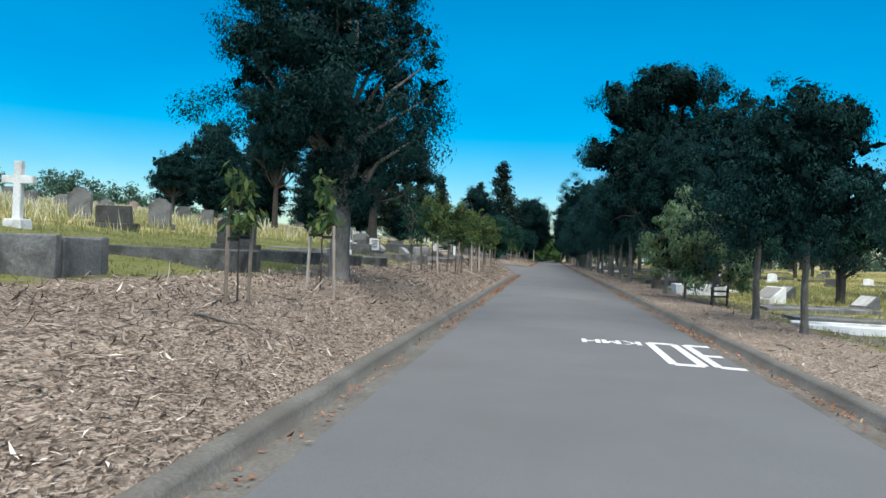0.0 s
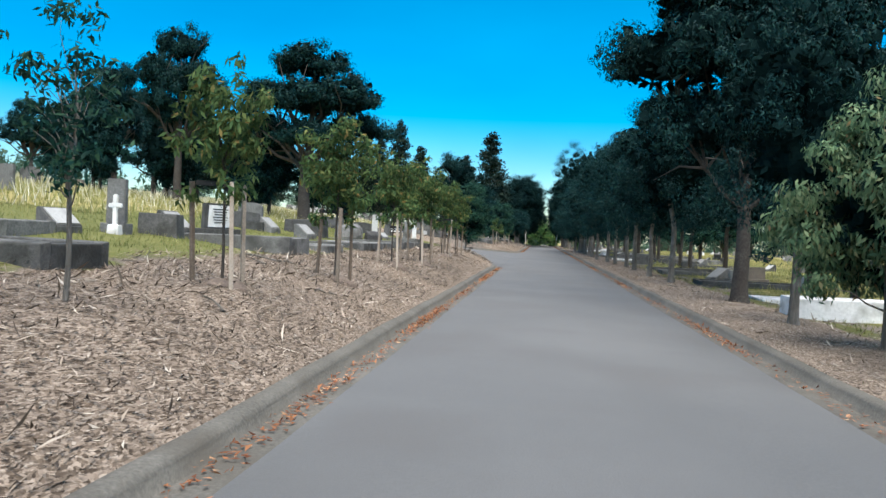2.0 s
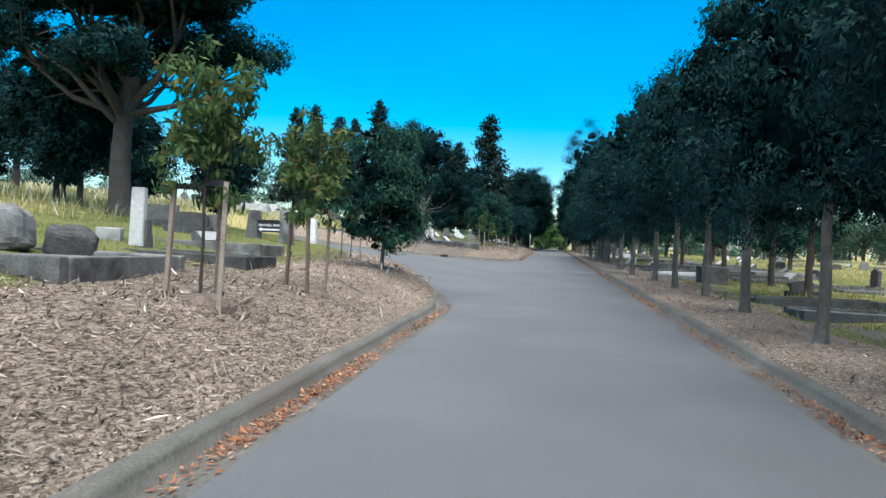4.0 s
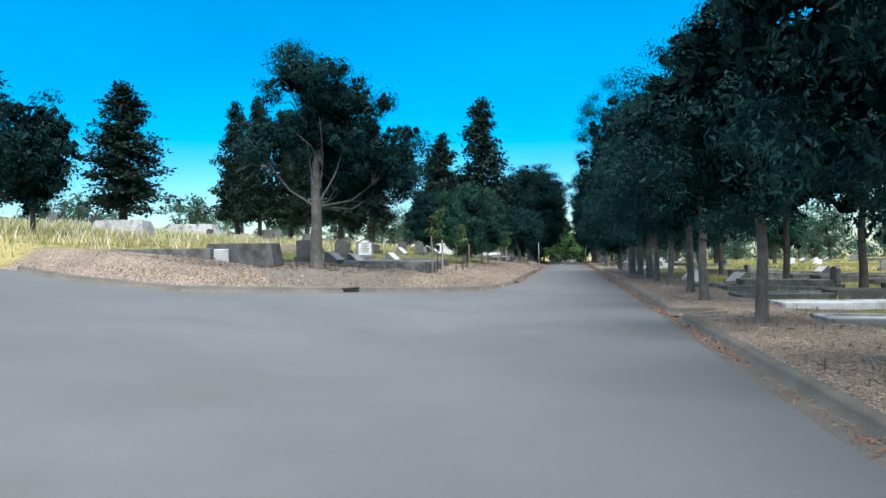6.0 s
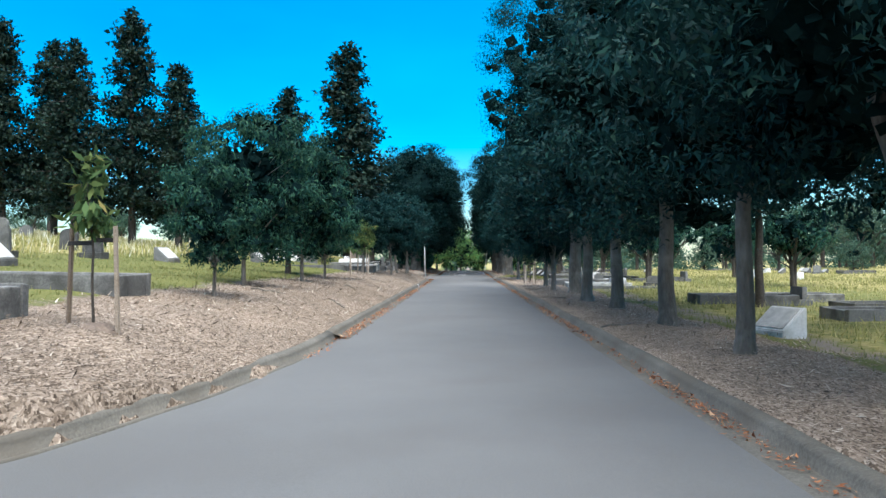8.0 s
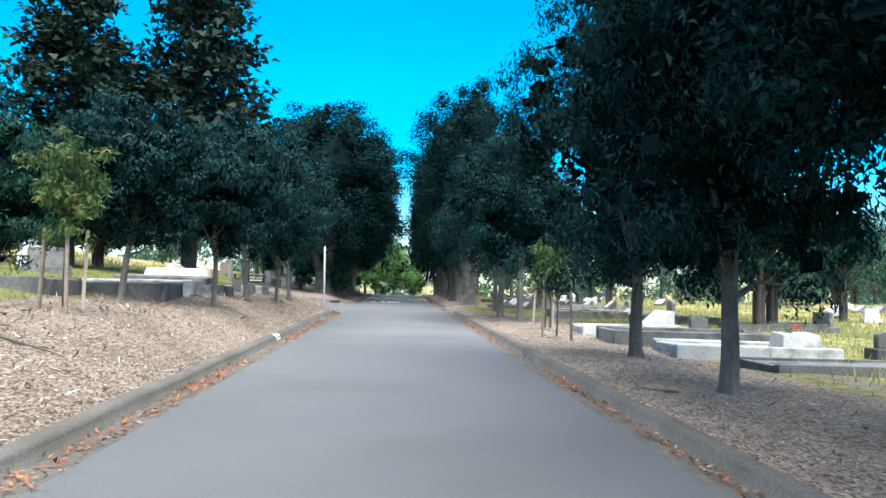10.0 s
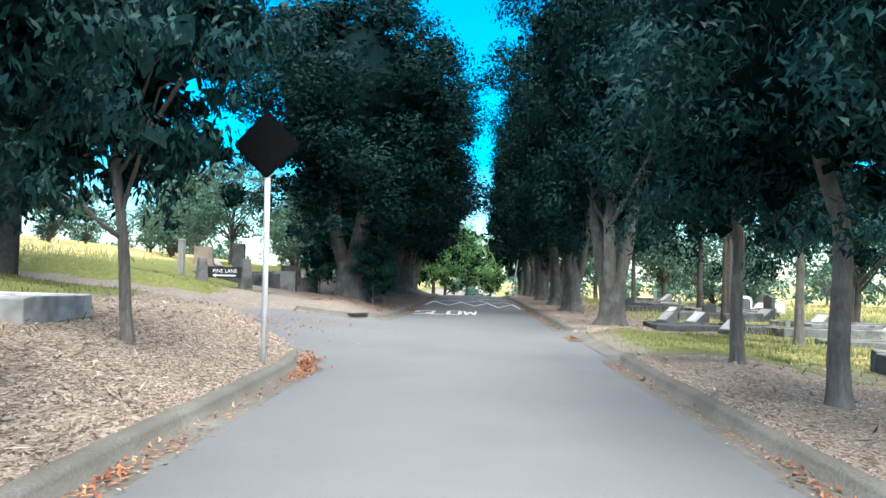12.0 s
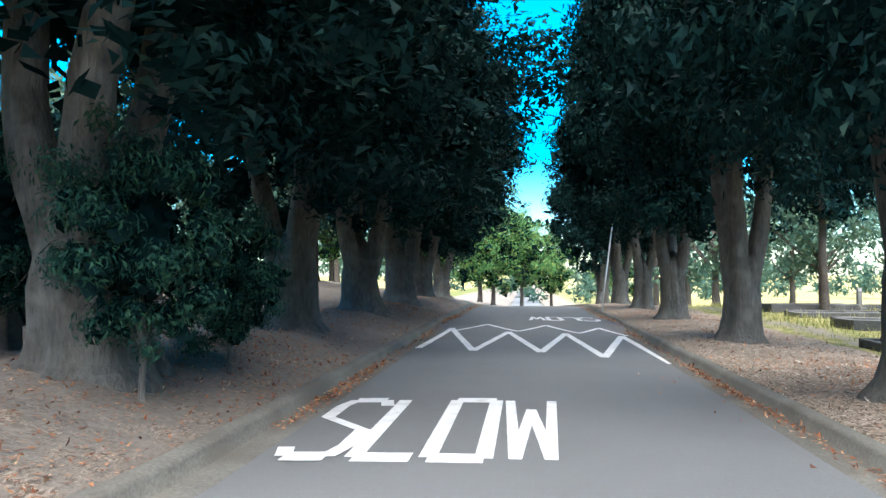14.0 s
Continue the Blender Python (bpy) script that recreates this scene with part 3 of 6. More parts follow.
def sweep(name, path, side, label, tray=1.0):
    """A concrete kerb with its gutter tray along path; side: +1 if the kerb lies to the right of the way, -1 to the left."""
    prof = [(-0.25, -0.012), (-0.23, 0.0055), (-0.08, 0.0035), (-0.02, 0.0025), (0.0, 0.0), (0.02, 0.085), (0.04, 0.108), (0.07, 0.117), (0.14, 0.117), (0.16, 0.105), (0.168, 0.02)]
    vs, fs = [], []
    n = len(prof)
    pts = [Vector(p) for p in path]
    for i, p in enumerate(pts):
        d = pts[min(i + 1, len(pts) - 1)] - pts[max(i - 1, 0)]
        d.z = 0
        d.normalize()
        r = Vector((d.y, -d.x, 0)) * side
        jit = 0.006 * math.sin(i * 1.7) + 0.004 * math.sin(i * 0.37)
        for u, h in prof:
            q = p + r * ((u * tray if u < 0 else u) + jit) + Vector((0, 0, h + (jit * 0.6 if h > 0.05 else 0)))
            if side < 0:
                q.z += float(side_slope(q.x) - side_slope(p.x))
            vs.append(q)
    for i in range(len(pts) - 1):
        for k in range(n - 1):
            a = i * n + k
            fs.append((a, a + n, a + n + 1, a + 1))
    fs.append(tuple(range(n)))
    fs.append(tuple(reversed(range((len(pts) - 1) * n, len(pts) * n))))
    me = mesh_from(name, vs, fs, CONCRETE, True)
    return tagged(new(name, me), label, "kerb", kind="structure")


def line(x, y0, y1, step=0.8):
    n = max(2, int(abs(y1 - y0) / step))
    return [(x, y0 + (y1 - y0) * i / n, float(crest(y0 + (y1 - y0) * i / n)) + 0.004) for i in range(n + 1)]


def curve_of(xs_, ys_, x0, x1, n=30):
    fine = np.linspace(x0, x1, 600)
    fy_ = np.interp(fine, xs_, ys_)
    run = np.concatenate([[0], np.cumsum(np.hypot(np.diff(fine), np.diff(fy_)))])
    at = np.interp(np.linspace(0, run[-1], n), run, fine)
    return [(x, float(np.interp(x, xs_, ys_)), float(side_slope(x)) + 0.004) for x in at]


KERB = "grey concrete kerb with a shallow gutter, leaves along it"


def painted_kerb(y0, y1):
    vs = [(ROAD_L - u + 0.0, y, z) for y in (y0, y1) for u, z in ((-0.004, 0.03), (0.016, 0.095), (0.04, 0.118), (0.07, 0.126), (0.145, 0.126), (0.165, 0.112))]
    fs = [(k, k + 1, k + 7, k + 6) for k in range(5)]
    return tagged(new("kerb_paint", mesh_from("kerb_paint", vs, fs, PAINT)), "short white painted length of kerb", "kerb", kind="structure")


painted_kerb(102.1, 102.6)
sweep("kerb", line(ROAD_R, -20, 61.7) + [(0.13, 62.05, 0.004), (0.26, 62.3, 0.004), (0.5, 62.42, 0.01), (0.95, 62.45, 0.02)], 1, KERB)
sweep("kerb", [(0.95, 63.2, 0.02), (0.5, 63.24, 0.01), (0.26, 63.36, 0.004), (0.13, 63.6, 0.004)] + line(ROAD_R, 64.0, 115.55) + [(0.12, 115.75, 0.004), (0.2, 115.9, 0.01), (0.36, 115.98, 0.012)], 1, KERB)
sweep("kerb", [(0.48, 121.3, 0.012), (0.3, 121.36, 0.01), (0.17, 121.55, 0.004)] + line(ROAD_R, 121.9, 230), 1, KERB)


def gap_apron(y0, y1, n=24):
    """A worn concrete strip where the kerb is let down."""
    vs, fs = [], []
    for j in range(n + 1):
        y = y0 + (y1 - y0) * j / n
        out = 0.37 + 0.03 * math.sin(y * 3.1) + 0.02 * math.sin(y * 7.7)
        for x, z in ((ROAD_R - 0.02, 0.006), (0.22, 0.026), (out, 0.058), (out + 0.01, -0.02)):
            vs.append((x, y, z + float(crest(y))))
    for j in range(n):
        for k in range(3):
            a = j * 4 + k
            fs.append((a, a + 1, a + 5, a + 4))
    return tagged(new("kerb_apron", mesh_from("kerb_apron", vs, fs, CONCRETE, True)), "worn concrete strip at the gap in the kerb", "kerb", kind="structure")


gap_apron(115.95, 121.4)
sweep("kerb", line(ROAD_L, -20, 42.6) + curve_of(SIDE_X, SIDE_NEAR, -4.08, -14, 60), -1, KERB)
sweep("kerb", curve_of(SIDE_X, SIDE_FAR, -14, -4.08, 60) + line(ROAD_L, 77.5, 79.5), -1, KERB, 0.2)
sweep("kerb", line(ROAD_L, 79.5, 113.2) + curve_of(LANE_X, LANE_NEAR, -4.08, -5.4, 24), -1, KERB)
sweep("kerb", curve_of(LANE_X, LANE_FAR, -6.25, -4.08, 34) + line(ROAD_L, 126.6, 230), -1, KERB)

# ---- trees ----
PROTO = {}


def make_tree(name, seed, trunk_h, trunk_r, centre, radii, clumps, clump_r, per, leaf, mat, bark, lean=0.0, stems=1, flute=0.0, droop=0.25, hollow=0.45, cut=-9.0, sides=10, core=True, hull=0.0, heart=0.66, fan=6.0, skirt=0.0, bole=0.0, whole=False, limbs=16, lobes=(), bough=1.0, under=-0.35, shell=1.0):
    """A tree at the origin: a tapered trunk that forks into limbs, and a crown of leaf clumps with gaps."""
    rng = np.random.default_rng(seed)
    cl = []
    weight = np.array([l[3] ** 2 for l in lobes])
    while lobes and len(cl) < clumps:
        # clumps over the upper shells of separate leafy heads
        lx, ly, lz, lr = lobes[rng.choice(len(lobes), p=weight / weight.sum())]
        d = rng.normal(0, 1, 3)
        d /= np.linalg.norm(d)
        if d[2] < under:
            continue
        k = rng.uniform(hollow, 1.0) ** 0.7 * lr
        cl.append((lx + d[0] * k, ly + d[1] * k, lz + d[2] * k * 0.72, clump_r * rng.uniform(0.65, 1.25)))
    while len(cl) < clumps:
        d = rng.normal(0, 1, 3)
        d /= np.linalg.norm(d)
        k = rng.uniform(hollow, 1.0) ** 0.7
        wob = 1 + 0.16 * math.sin(3 * math.atan2(d[1], d[0]) + seed) + 0.1 * math.sin(5 * d[2] + seed)
        d[:2] *= 1 + skirt * max(0.0, -d[2])
        p = np.array(centre) + d * np.array(radii) * k * wob
        if p[2] > cut:
            cl.append((p[0], p[1], p[2], clump_r * rng.uniform(0.65, 1.25)))
    ob = new(name)
    vs, fs = [], []
    far_up = centre[2] + radii[2] * 0.45
    if bole:
        # one massive fluted bole with buttress roots, below the stems
        hs = [-0.15, 0.0, 0.12, 0.3, 0.55, 0.8, 1.0, 1.22]
        tube([(0.02 * math.sin(7 * t + seed), 0.02 * math.cos(5 * t + seed), t * bole if t > 0 else t) for t in hs], [trunk_r * k for k in (1.75, 1.5, 1.18, 1.02, 0.97, 0.9, 0.74, 0.16)], 26, flute, rng, vs, fs)
    for s in range(stems):
        a = 2 * math.pi * s / max(stems, 1) + seed
        sp = 0.0 if stems == 1 else trunk_r * 0.42
        x0, y0 = sp * math.cos(a), sp * math.sin(a)
        r = trunk_r if stems == 1 else trunk_r * (0.56 if bole else 0.68)
        fork = Vector((x0 * (1.9 if not bole else 0.55 * fan) + lean * trunk_h, y0 * (1.9 if not bole else 0.55 * fan), trunk_h))
        tip = Vector((centre[0] + x0 * fan + rng.normal(0, 0.15) * radii[0], centre[1] + y0 * fan + rng.normal(0, 0.15) * radii[1], far_up))
        pts, rad = [], []
        for i in range(7):
            t = i / 6
            w = Vector((math.sin(t * 4 + seed + s), math.cos(t * 3.1 + seed), 0)) * 0.05 * trunk_h * 0.25 * math.sin(t * math.pi)
            pts.append(Vector((x0, y0, bole * 0.6 if bole else -0.12)).lerp(fork, t) + w)
            rad.append(r * (1.0 - 0.24 * t) * (1 + (0.5 * math.exp(-t * 11) if stems == 1 else (0.0 if bole else 0.85) * math.exp(-t * 8))))
        for i in range(1, 6):
            t = i / 5
            pts.append(fork.lerp(tip, t) + Vector((math.sin(t * 5 + seed), math.cos(t * 4 + s), 0)) * 0.06 * radii[0] * math.sin(t * math.pi))
            rad.append(r * (0.76 * (1 - t) ** 0.8 + 0.06))
        tube(pts, rad, sides, flute, rng, vs, fs)
        for lx, ly, lz, lr in lobes[s::stems]:
            # a bough to each leafy head
            c, start = Vector((lx, ly, lz - 0.35 * lr)), pts[6]
            mid = start.lerp(c, 0.5) + Vector((0, 0, -0.12 * (c - start).length))
            tube([start, start.lerp(mid, 0.5), mid, mid.lerp(c, 0.5), c], [r * bough * k for k in (0.42, 0.35, 0.27, 0.19, 0.08)], 7, 0, rng, vs, fs)
            for _ in range(5):
                e = c + Vector(rng.normal(0, 0.55, 3)) * lr + Vector((0, 0, 0.3 * lr))
                tube([mid.lerp(c, 0.6), c.lerp(e, 0.4) + Vector((0, 0, -0.05 * lr)), e], [r * 0.2, r * 0.12, r * 0.03], 5, 0, rng, vs, fs)
        picks = rng.permutation(len(cl))[: max(6, min(limbs, clumps // 3)) // stems + 2 if limbs else 0]
        for n in picks:
            c = Vector(cl[n][:3])
            if hull >= 0.7 or (hull > 0.55 and (c - fork).length > 0.75 * radii[2] + 0.6):
                continue
            up = min(max((c.z - 0.9 * (c.xy - fork.xy).length - pts[5].z) / max(far_up - pts[5].z, 0.1), 0.0), 0.85)
            f = 5 + up * 5
            k = int(f)
            start = pts[k].lerp(pts[min(k + 1, 11)], f - k)
            mid = start.lerp(c, 0.5) + Vector((rng.normal(0, 0.08), rng.normal(0, 0.08), 0.1)) * (c - start).length
            q = start.lerp(mid, 0.5) + Vector((0, 0, -0.03))
            rb = rad[k] * rng.uniform(0.4, 0.62)
            tube([start, q, mid, c], [rb, rb * 0.78, rb * 0.5, rb * 0.1], 5, 0, rng, vs, fs)
    part("trunk", mesh_from("trunk", vs, fs, bark, True), bark, ob)
    quads = crown_quads(rng, cl, per, leaf[0], leaf[1], droop, whole=whole)
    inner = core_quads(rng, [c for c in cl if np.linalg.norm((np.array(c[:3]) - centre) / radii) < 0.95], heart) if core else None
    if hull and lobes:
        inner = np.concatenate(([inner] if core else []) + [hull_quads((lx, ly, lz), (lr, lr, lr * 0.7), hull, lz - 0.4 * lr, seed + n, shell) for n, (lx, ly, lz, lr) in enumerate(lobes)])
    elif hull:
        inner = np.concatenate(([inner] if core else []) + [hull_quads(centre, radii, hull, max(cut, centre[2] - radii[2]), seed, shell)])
    part("crown", quad_mesh("crown", quads, mat, inner, CROWN_SHADE), mat, ob)
    return ob


def make_conifer(name, seed, height, radius, bare, mat, bark, whorls=26, per=9, length=0.44, width=0.22, gap=0.25):
    rng = np.random.default_rng(seed)
    ob = new(name)
    vs, fs = [], []
    tube([(0, 0, -0.2), (0.05, 0, height * 0.4), (0, 0.06, height * 0.8), (0, 0, height)], [height * 0.022, height * 0.016, height * 0.007, 0.02], 8, 0, rng, vs, fs)
    cs, ns = [], []
    for w in range(whorls):
        t = w / (whorls - 1)
        z = bare + (height - bare) * t
        reach = radius * min(1.0, 1.15 * (1 - t) ** 0.62) * rng.uniform(0.62, 1.12) + 0.2
        for b in range(per):
            if rng.uniform() < gap:
                continue
            a = rng.uniform(0, 2 * math.pi)
            r = reach * rng.uniform(0.6, 1.1)
            tip = Vector((math.cos(a) * r, math.sin(a) * r, z + rng.uniform(-0.12, 0.22) * r))
            if r > 0.8:
                tube([(0, 0, z), Vector((0, 0, z)).lerp(tip, 0.5) + Vector((0, 0, 0.08 * r)), tip], [0.05, 0.03, 0.01], 4, 0, rng, vs, fs)
            n = int(38 * r) + 12
            k = rng.uniform(0.2, 1.05, (n, 1)) ** 0.8
            side = rng.normal(0, 1, (n, 3)) * np.array([1, 1, 0.55]) * (0.12 + 0.2 * r * (1.15 - k) * 0.6)
            p = np.array([0, 0, z]) + (np.array(tip) - np.array([0, 0, z])) * k + side
            cs.append(p)
            d = rng.normal(0, 1, (n, 3)) * 0.5 + np.array([0, 0, 1])
            ns.append(d / np.linalg.norm(d, axis=1, keepdims=True))
    part("trunk", mesh_from("trunk", vs, fs, bark, True), bark, ob)
    c, d = np.concatenate(cs), np.concatenate(ns)
    part("crown", quad_mesh("crown", leaf_quads(c, d, length, width, rng, 0.25)[:, 1:], mat), mat, ob)
    return ob


def build_kind(kind):
    k, s = kind[:-1], int(kind[-1])
    if k == "avenue":
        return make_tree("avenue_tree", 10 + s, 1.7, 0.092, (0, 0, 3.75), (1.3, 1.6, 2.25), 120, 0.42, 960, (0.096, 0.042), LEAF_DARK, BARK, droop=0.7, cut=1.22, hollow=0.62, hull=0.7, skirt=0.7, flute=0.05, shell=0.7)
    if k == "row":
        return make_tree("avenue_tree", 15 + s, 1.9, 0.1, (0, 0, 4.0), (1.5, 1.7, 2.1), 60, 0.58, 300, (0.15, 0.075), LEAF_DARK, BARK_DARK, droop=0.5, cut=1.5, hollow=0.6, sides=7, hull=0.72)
    if k == "bushy":
        return make_tree("bushy_tree", 20 + s, 0.6, 0.045, (0, 0, 1.75), (1.1, 1.1, 1.3), 110, 0.3, 2300, (0.1, 0.034), LEAF_BUSHY, BARK, droop=0.9, cut=0.5, hollow=0.4, hull=0.45, skirt=0.3, whole=True)
    if k == "slim":
        return make_tree("slender_tree", 150 + s, 0.85, 0.022, (0, 0, 1.5), (0.5, 0.5, 0.85), 48, 0.13, 1500, (0.075, 0.026), LEAF_MID, BARK, droop=0.4, cut=0.7, hollow=0.2, sides=7, core=False, whole=True, limbs=18)
    if k == "broad":
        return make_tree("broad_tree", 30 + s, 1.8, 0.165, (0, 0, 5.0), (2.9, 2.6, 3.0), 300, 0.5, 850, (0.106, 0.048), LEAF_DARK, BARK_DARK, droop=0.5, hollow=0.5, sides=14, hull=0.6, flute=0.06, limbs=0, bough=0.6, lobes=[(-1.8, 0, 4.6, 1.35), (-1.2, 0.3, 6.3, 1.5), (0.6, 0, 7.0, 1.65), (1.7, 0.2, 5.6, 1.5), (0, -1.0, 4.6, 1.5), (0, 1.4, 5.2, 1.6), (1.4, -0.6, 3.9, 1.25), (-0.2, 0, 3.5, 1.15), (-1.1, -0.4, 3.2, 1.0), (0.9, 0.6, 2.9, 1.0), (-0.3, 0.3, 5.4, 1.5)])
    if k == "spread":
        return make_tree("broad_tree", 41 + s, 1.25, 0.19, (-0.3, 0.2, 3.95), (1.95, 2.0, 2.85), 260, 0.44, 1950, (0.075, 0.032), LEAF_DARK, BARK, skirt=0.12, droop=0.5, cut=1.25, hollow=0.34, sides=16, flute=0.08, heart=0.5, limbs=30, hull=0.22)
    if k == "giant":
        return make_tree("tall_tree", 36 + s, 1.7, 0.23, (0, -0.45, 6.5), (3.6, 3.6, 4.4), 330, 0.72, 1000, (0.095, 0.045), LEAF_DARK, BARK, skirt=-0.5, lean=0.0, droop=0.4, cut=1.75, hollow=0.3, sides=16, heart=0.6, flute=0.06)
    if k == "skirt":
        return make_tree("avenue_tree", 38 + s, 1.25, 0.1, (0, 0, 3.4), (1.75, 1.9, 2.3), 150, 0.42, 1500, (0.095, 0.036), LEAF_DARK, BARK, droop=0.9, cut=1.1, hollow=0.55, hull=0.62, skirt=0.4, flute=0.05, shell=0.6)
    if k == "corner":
        return make_tree("gum_tree", 35 + s, 1.7, 0.18, (0.2, 0.8, 3.8), (2.4, 2.4, 2.2), 300, 0.44, 1150, (0.11, 0.04), LEAF_DARK, BARK_SHADED, droop=0.6, hollow=0.45, sides=12, heart=0.5, hull=0.5, limbs=0, bough=0.45, under=-0.95, lobes=[(-0.4, 0.2, 5.3, 1.3), (-1.55, 0, 3.5, 0.85), (0.1, 0.4, 3.7, 1.25), (1.6, 1.5, 3.2, 1.35), (0.8, 0.9, 4.6, 1.1), (-0.7, 1.6, 4.1, 1.15), (0.3, 2.4, 3.5, 1.25), (1.4, 2.2, 2.7, 1.0), (0.5, 2.4, 2.6, 1.0), (0.2, 1.4, 2.8, 0.9)])
    if k == "gum":
        return make_tree("gum_tree", 40 + s, 3.2, 0.3, (0, 0, 6.8), (3.4, 3.4, 3.0), 230, 0.6, 520, (0.165, 0.077), LEAF_DARK, BARK_DARK, droop=0.4, hollow=0.45, sides=12, heart=0.55, hull=0.5, limbs=10, lobes=[(0.3, 0, 8.7, 1.8), (-1.7, 0.3, 7.0, 1.6), (1.9, -0.3, 6.8, 1.85), (0.2, 1.3, 7.0, 1.85), (-0.3, -1.4, 6.5, 1.7), (2.7, 0.8, 5.3, 1.3), (-2.6, -0.5, 5.4, 1.3), (0.9, 0.9, 5.2, 1.5), (-1.0, 0.6, 4.9, 1.4), (0.4, -1.8, 4.6, 1.2)])
    if k == "fig":
        return make_tree("fig_tree", 50 + s, 2.3, 0.31, (0, 0, 5.9), (2.5, 3.0, 4.5), 165, 0.7, 620, (0.125, 0.072), LEAF_FIG, BARK_SHADED, stems=3, flute=0.2, droop=0.3, cut=1.85, skirt=0.3, hollow=0.62, sides=12, hull=0.72, bole=1.3, shell=0.55, heart=0.36)
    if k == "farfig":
        return make_tree("fig_tree", 53 + s, 2.3, 0.31, (0, 0, 5.9), (2.5, 3.0, 4.5), 120, 0.8, 260, (0.17, 0.09), LEAF_FIG, BARK_SHADED, stems=3, flute=0.2, droop=0.3, cut=1.5, hollow=0.62, sides=10, hull=0.76, bole=1.3)
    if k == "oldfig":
        return make_tree("fig_tree", 57 + s, 2.4, 0.33, (0, 0, 6.2), (2.5, 3.0, 4.3), 165, 0.7, 620, (0.125, 0.072), LEAF_FIG, BARK_SHADED, stems=4, flute=0.16, droop=0.3, cut=2.5, hollow=0.62, sides=14, hull=0.66, fan=6.5, bole=1.1, shell=0.55, heart=0.36)
    if k == "shrub":
        return make_tree("garden_tree", 60 + s, 0.8, 0.05, (0, 0, 2.0), (1.0, 1.15, 1.4), 60, 0.4, 1500, (0.1, 0.04), LEAF_MID, BARK, droop=0.6, cut=0.4, hollow=0.62, hull=0.55)
    if k == "mid":
        return make_tree("small_tree", 70 + s, 1.15, 0.066, (0.1, 0, 2.8), (1.4, 1.4, 1.6), 115, 0.36, 1250, (0.105, 0.036), LEAF_DARK, BARK, droop=0.8, cut=1.15, hollow=0.35, hull=0.5, lean=0.12, whole=True, limbs=5, shell=0.6)
    if k == "field":
        return make_tree("orchard_tree", 80 + s, 1.0, 0.13, (0, 0, 2.6), (1.9, 1.9, 1.15), 46, 0.55, 380, (0.15, 0.07), LEAF_MID, BARK_DARK, stems=3, droop=0.4, cut=1.35, hollow=0.35, sides=7, hull=0.4)
    if k == "fresh":
        return make_tree("bright_tree", 90 + s, 2.0, 0.16, (0, 0, 4.6), (2.7, 2.7, 3.6), 70, 0.8, 260, (0.2, 0.11), LEAF_FRESH, BARK_DARK, droop=0.3, cut=0.6, hollow=0.3, hull=0.4)
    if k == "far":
        return make_tree("distant_tree", 100 + s, 2.5, 0.24, (0, 0, 4.8), (3.2, 3.2, 2.6), 26, 1.2, 40, (0.5, 0.3), LEAF_HAZE, BARK_DARK, droop=0.2, cut=1.6, hollow=0.35, sides=5, core=False)
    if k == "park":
        return make_tree("park_tree", 105 + s, 1.6, 0.16, (0, 0, 4.0), (2.7, 2.7, 2.4), 80, 0.75, 76, (0.3, 0.16), LEAF_HAZE, BARK_DARK, droop=0.3, cut=1.3, hollow=0.4, sides=7, hull=0.3, core=False)
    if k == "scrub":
        return make_tree("scrub_tree", 110 + s, 0.7, 0.12, (0, 0, 2.3), (2.6, 2.6, 1.7), 26, 0.95, 70, (0.36, 0.2), LEAF_HAZE, BARK_DARK, droop=0.2, cut=0.3, hollow=0.3, sides=5, core=False)
    if k == "pine":
        return make_conifer("pine_tree", 120 + s, 13.0, 2.9, 2.1, NEEDLE, BARK_DARK, whorls=28, per=8, gap=0.2)
    if k == "dome":
        return make_tree("dome_tree", 140 + s, 1.0, 0.12, (0, 0, 3.4), (1.5, 1.6, 2.7), 76, 0.58, 270, (0.175, 0.088), LEAF_DARK, BARK_DARK, droop=0.5, cut=0.5, hollow=0.62, sides=8, hull=0.74)
    if k == "wispy":
        return make_tree("wispy_gum", 150 + s, 6.5, 0.13, (0, 0, 10.2), (2.2, 2.2, 1.6), 13, 0.55, 900, (0.13, 0.05), LEAF_DARK, BARK_DARK, stems=2, droop=0.3, cut=7.5, hollow=0.6, sides=8, core=False)
    return young_tree(s)


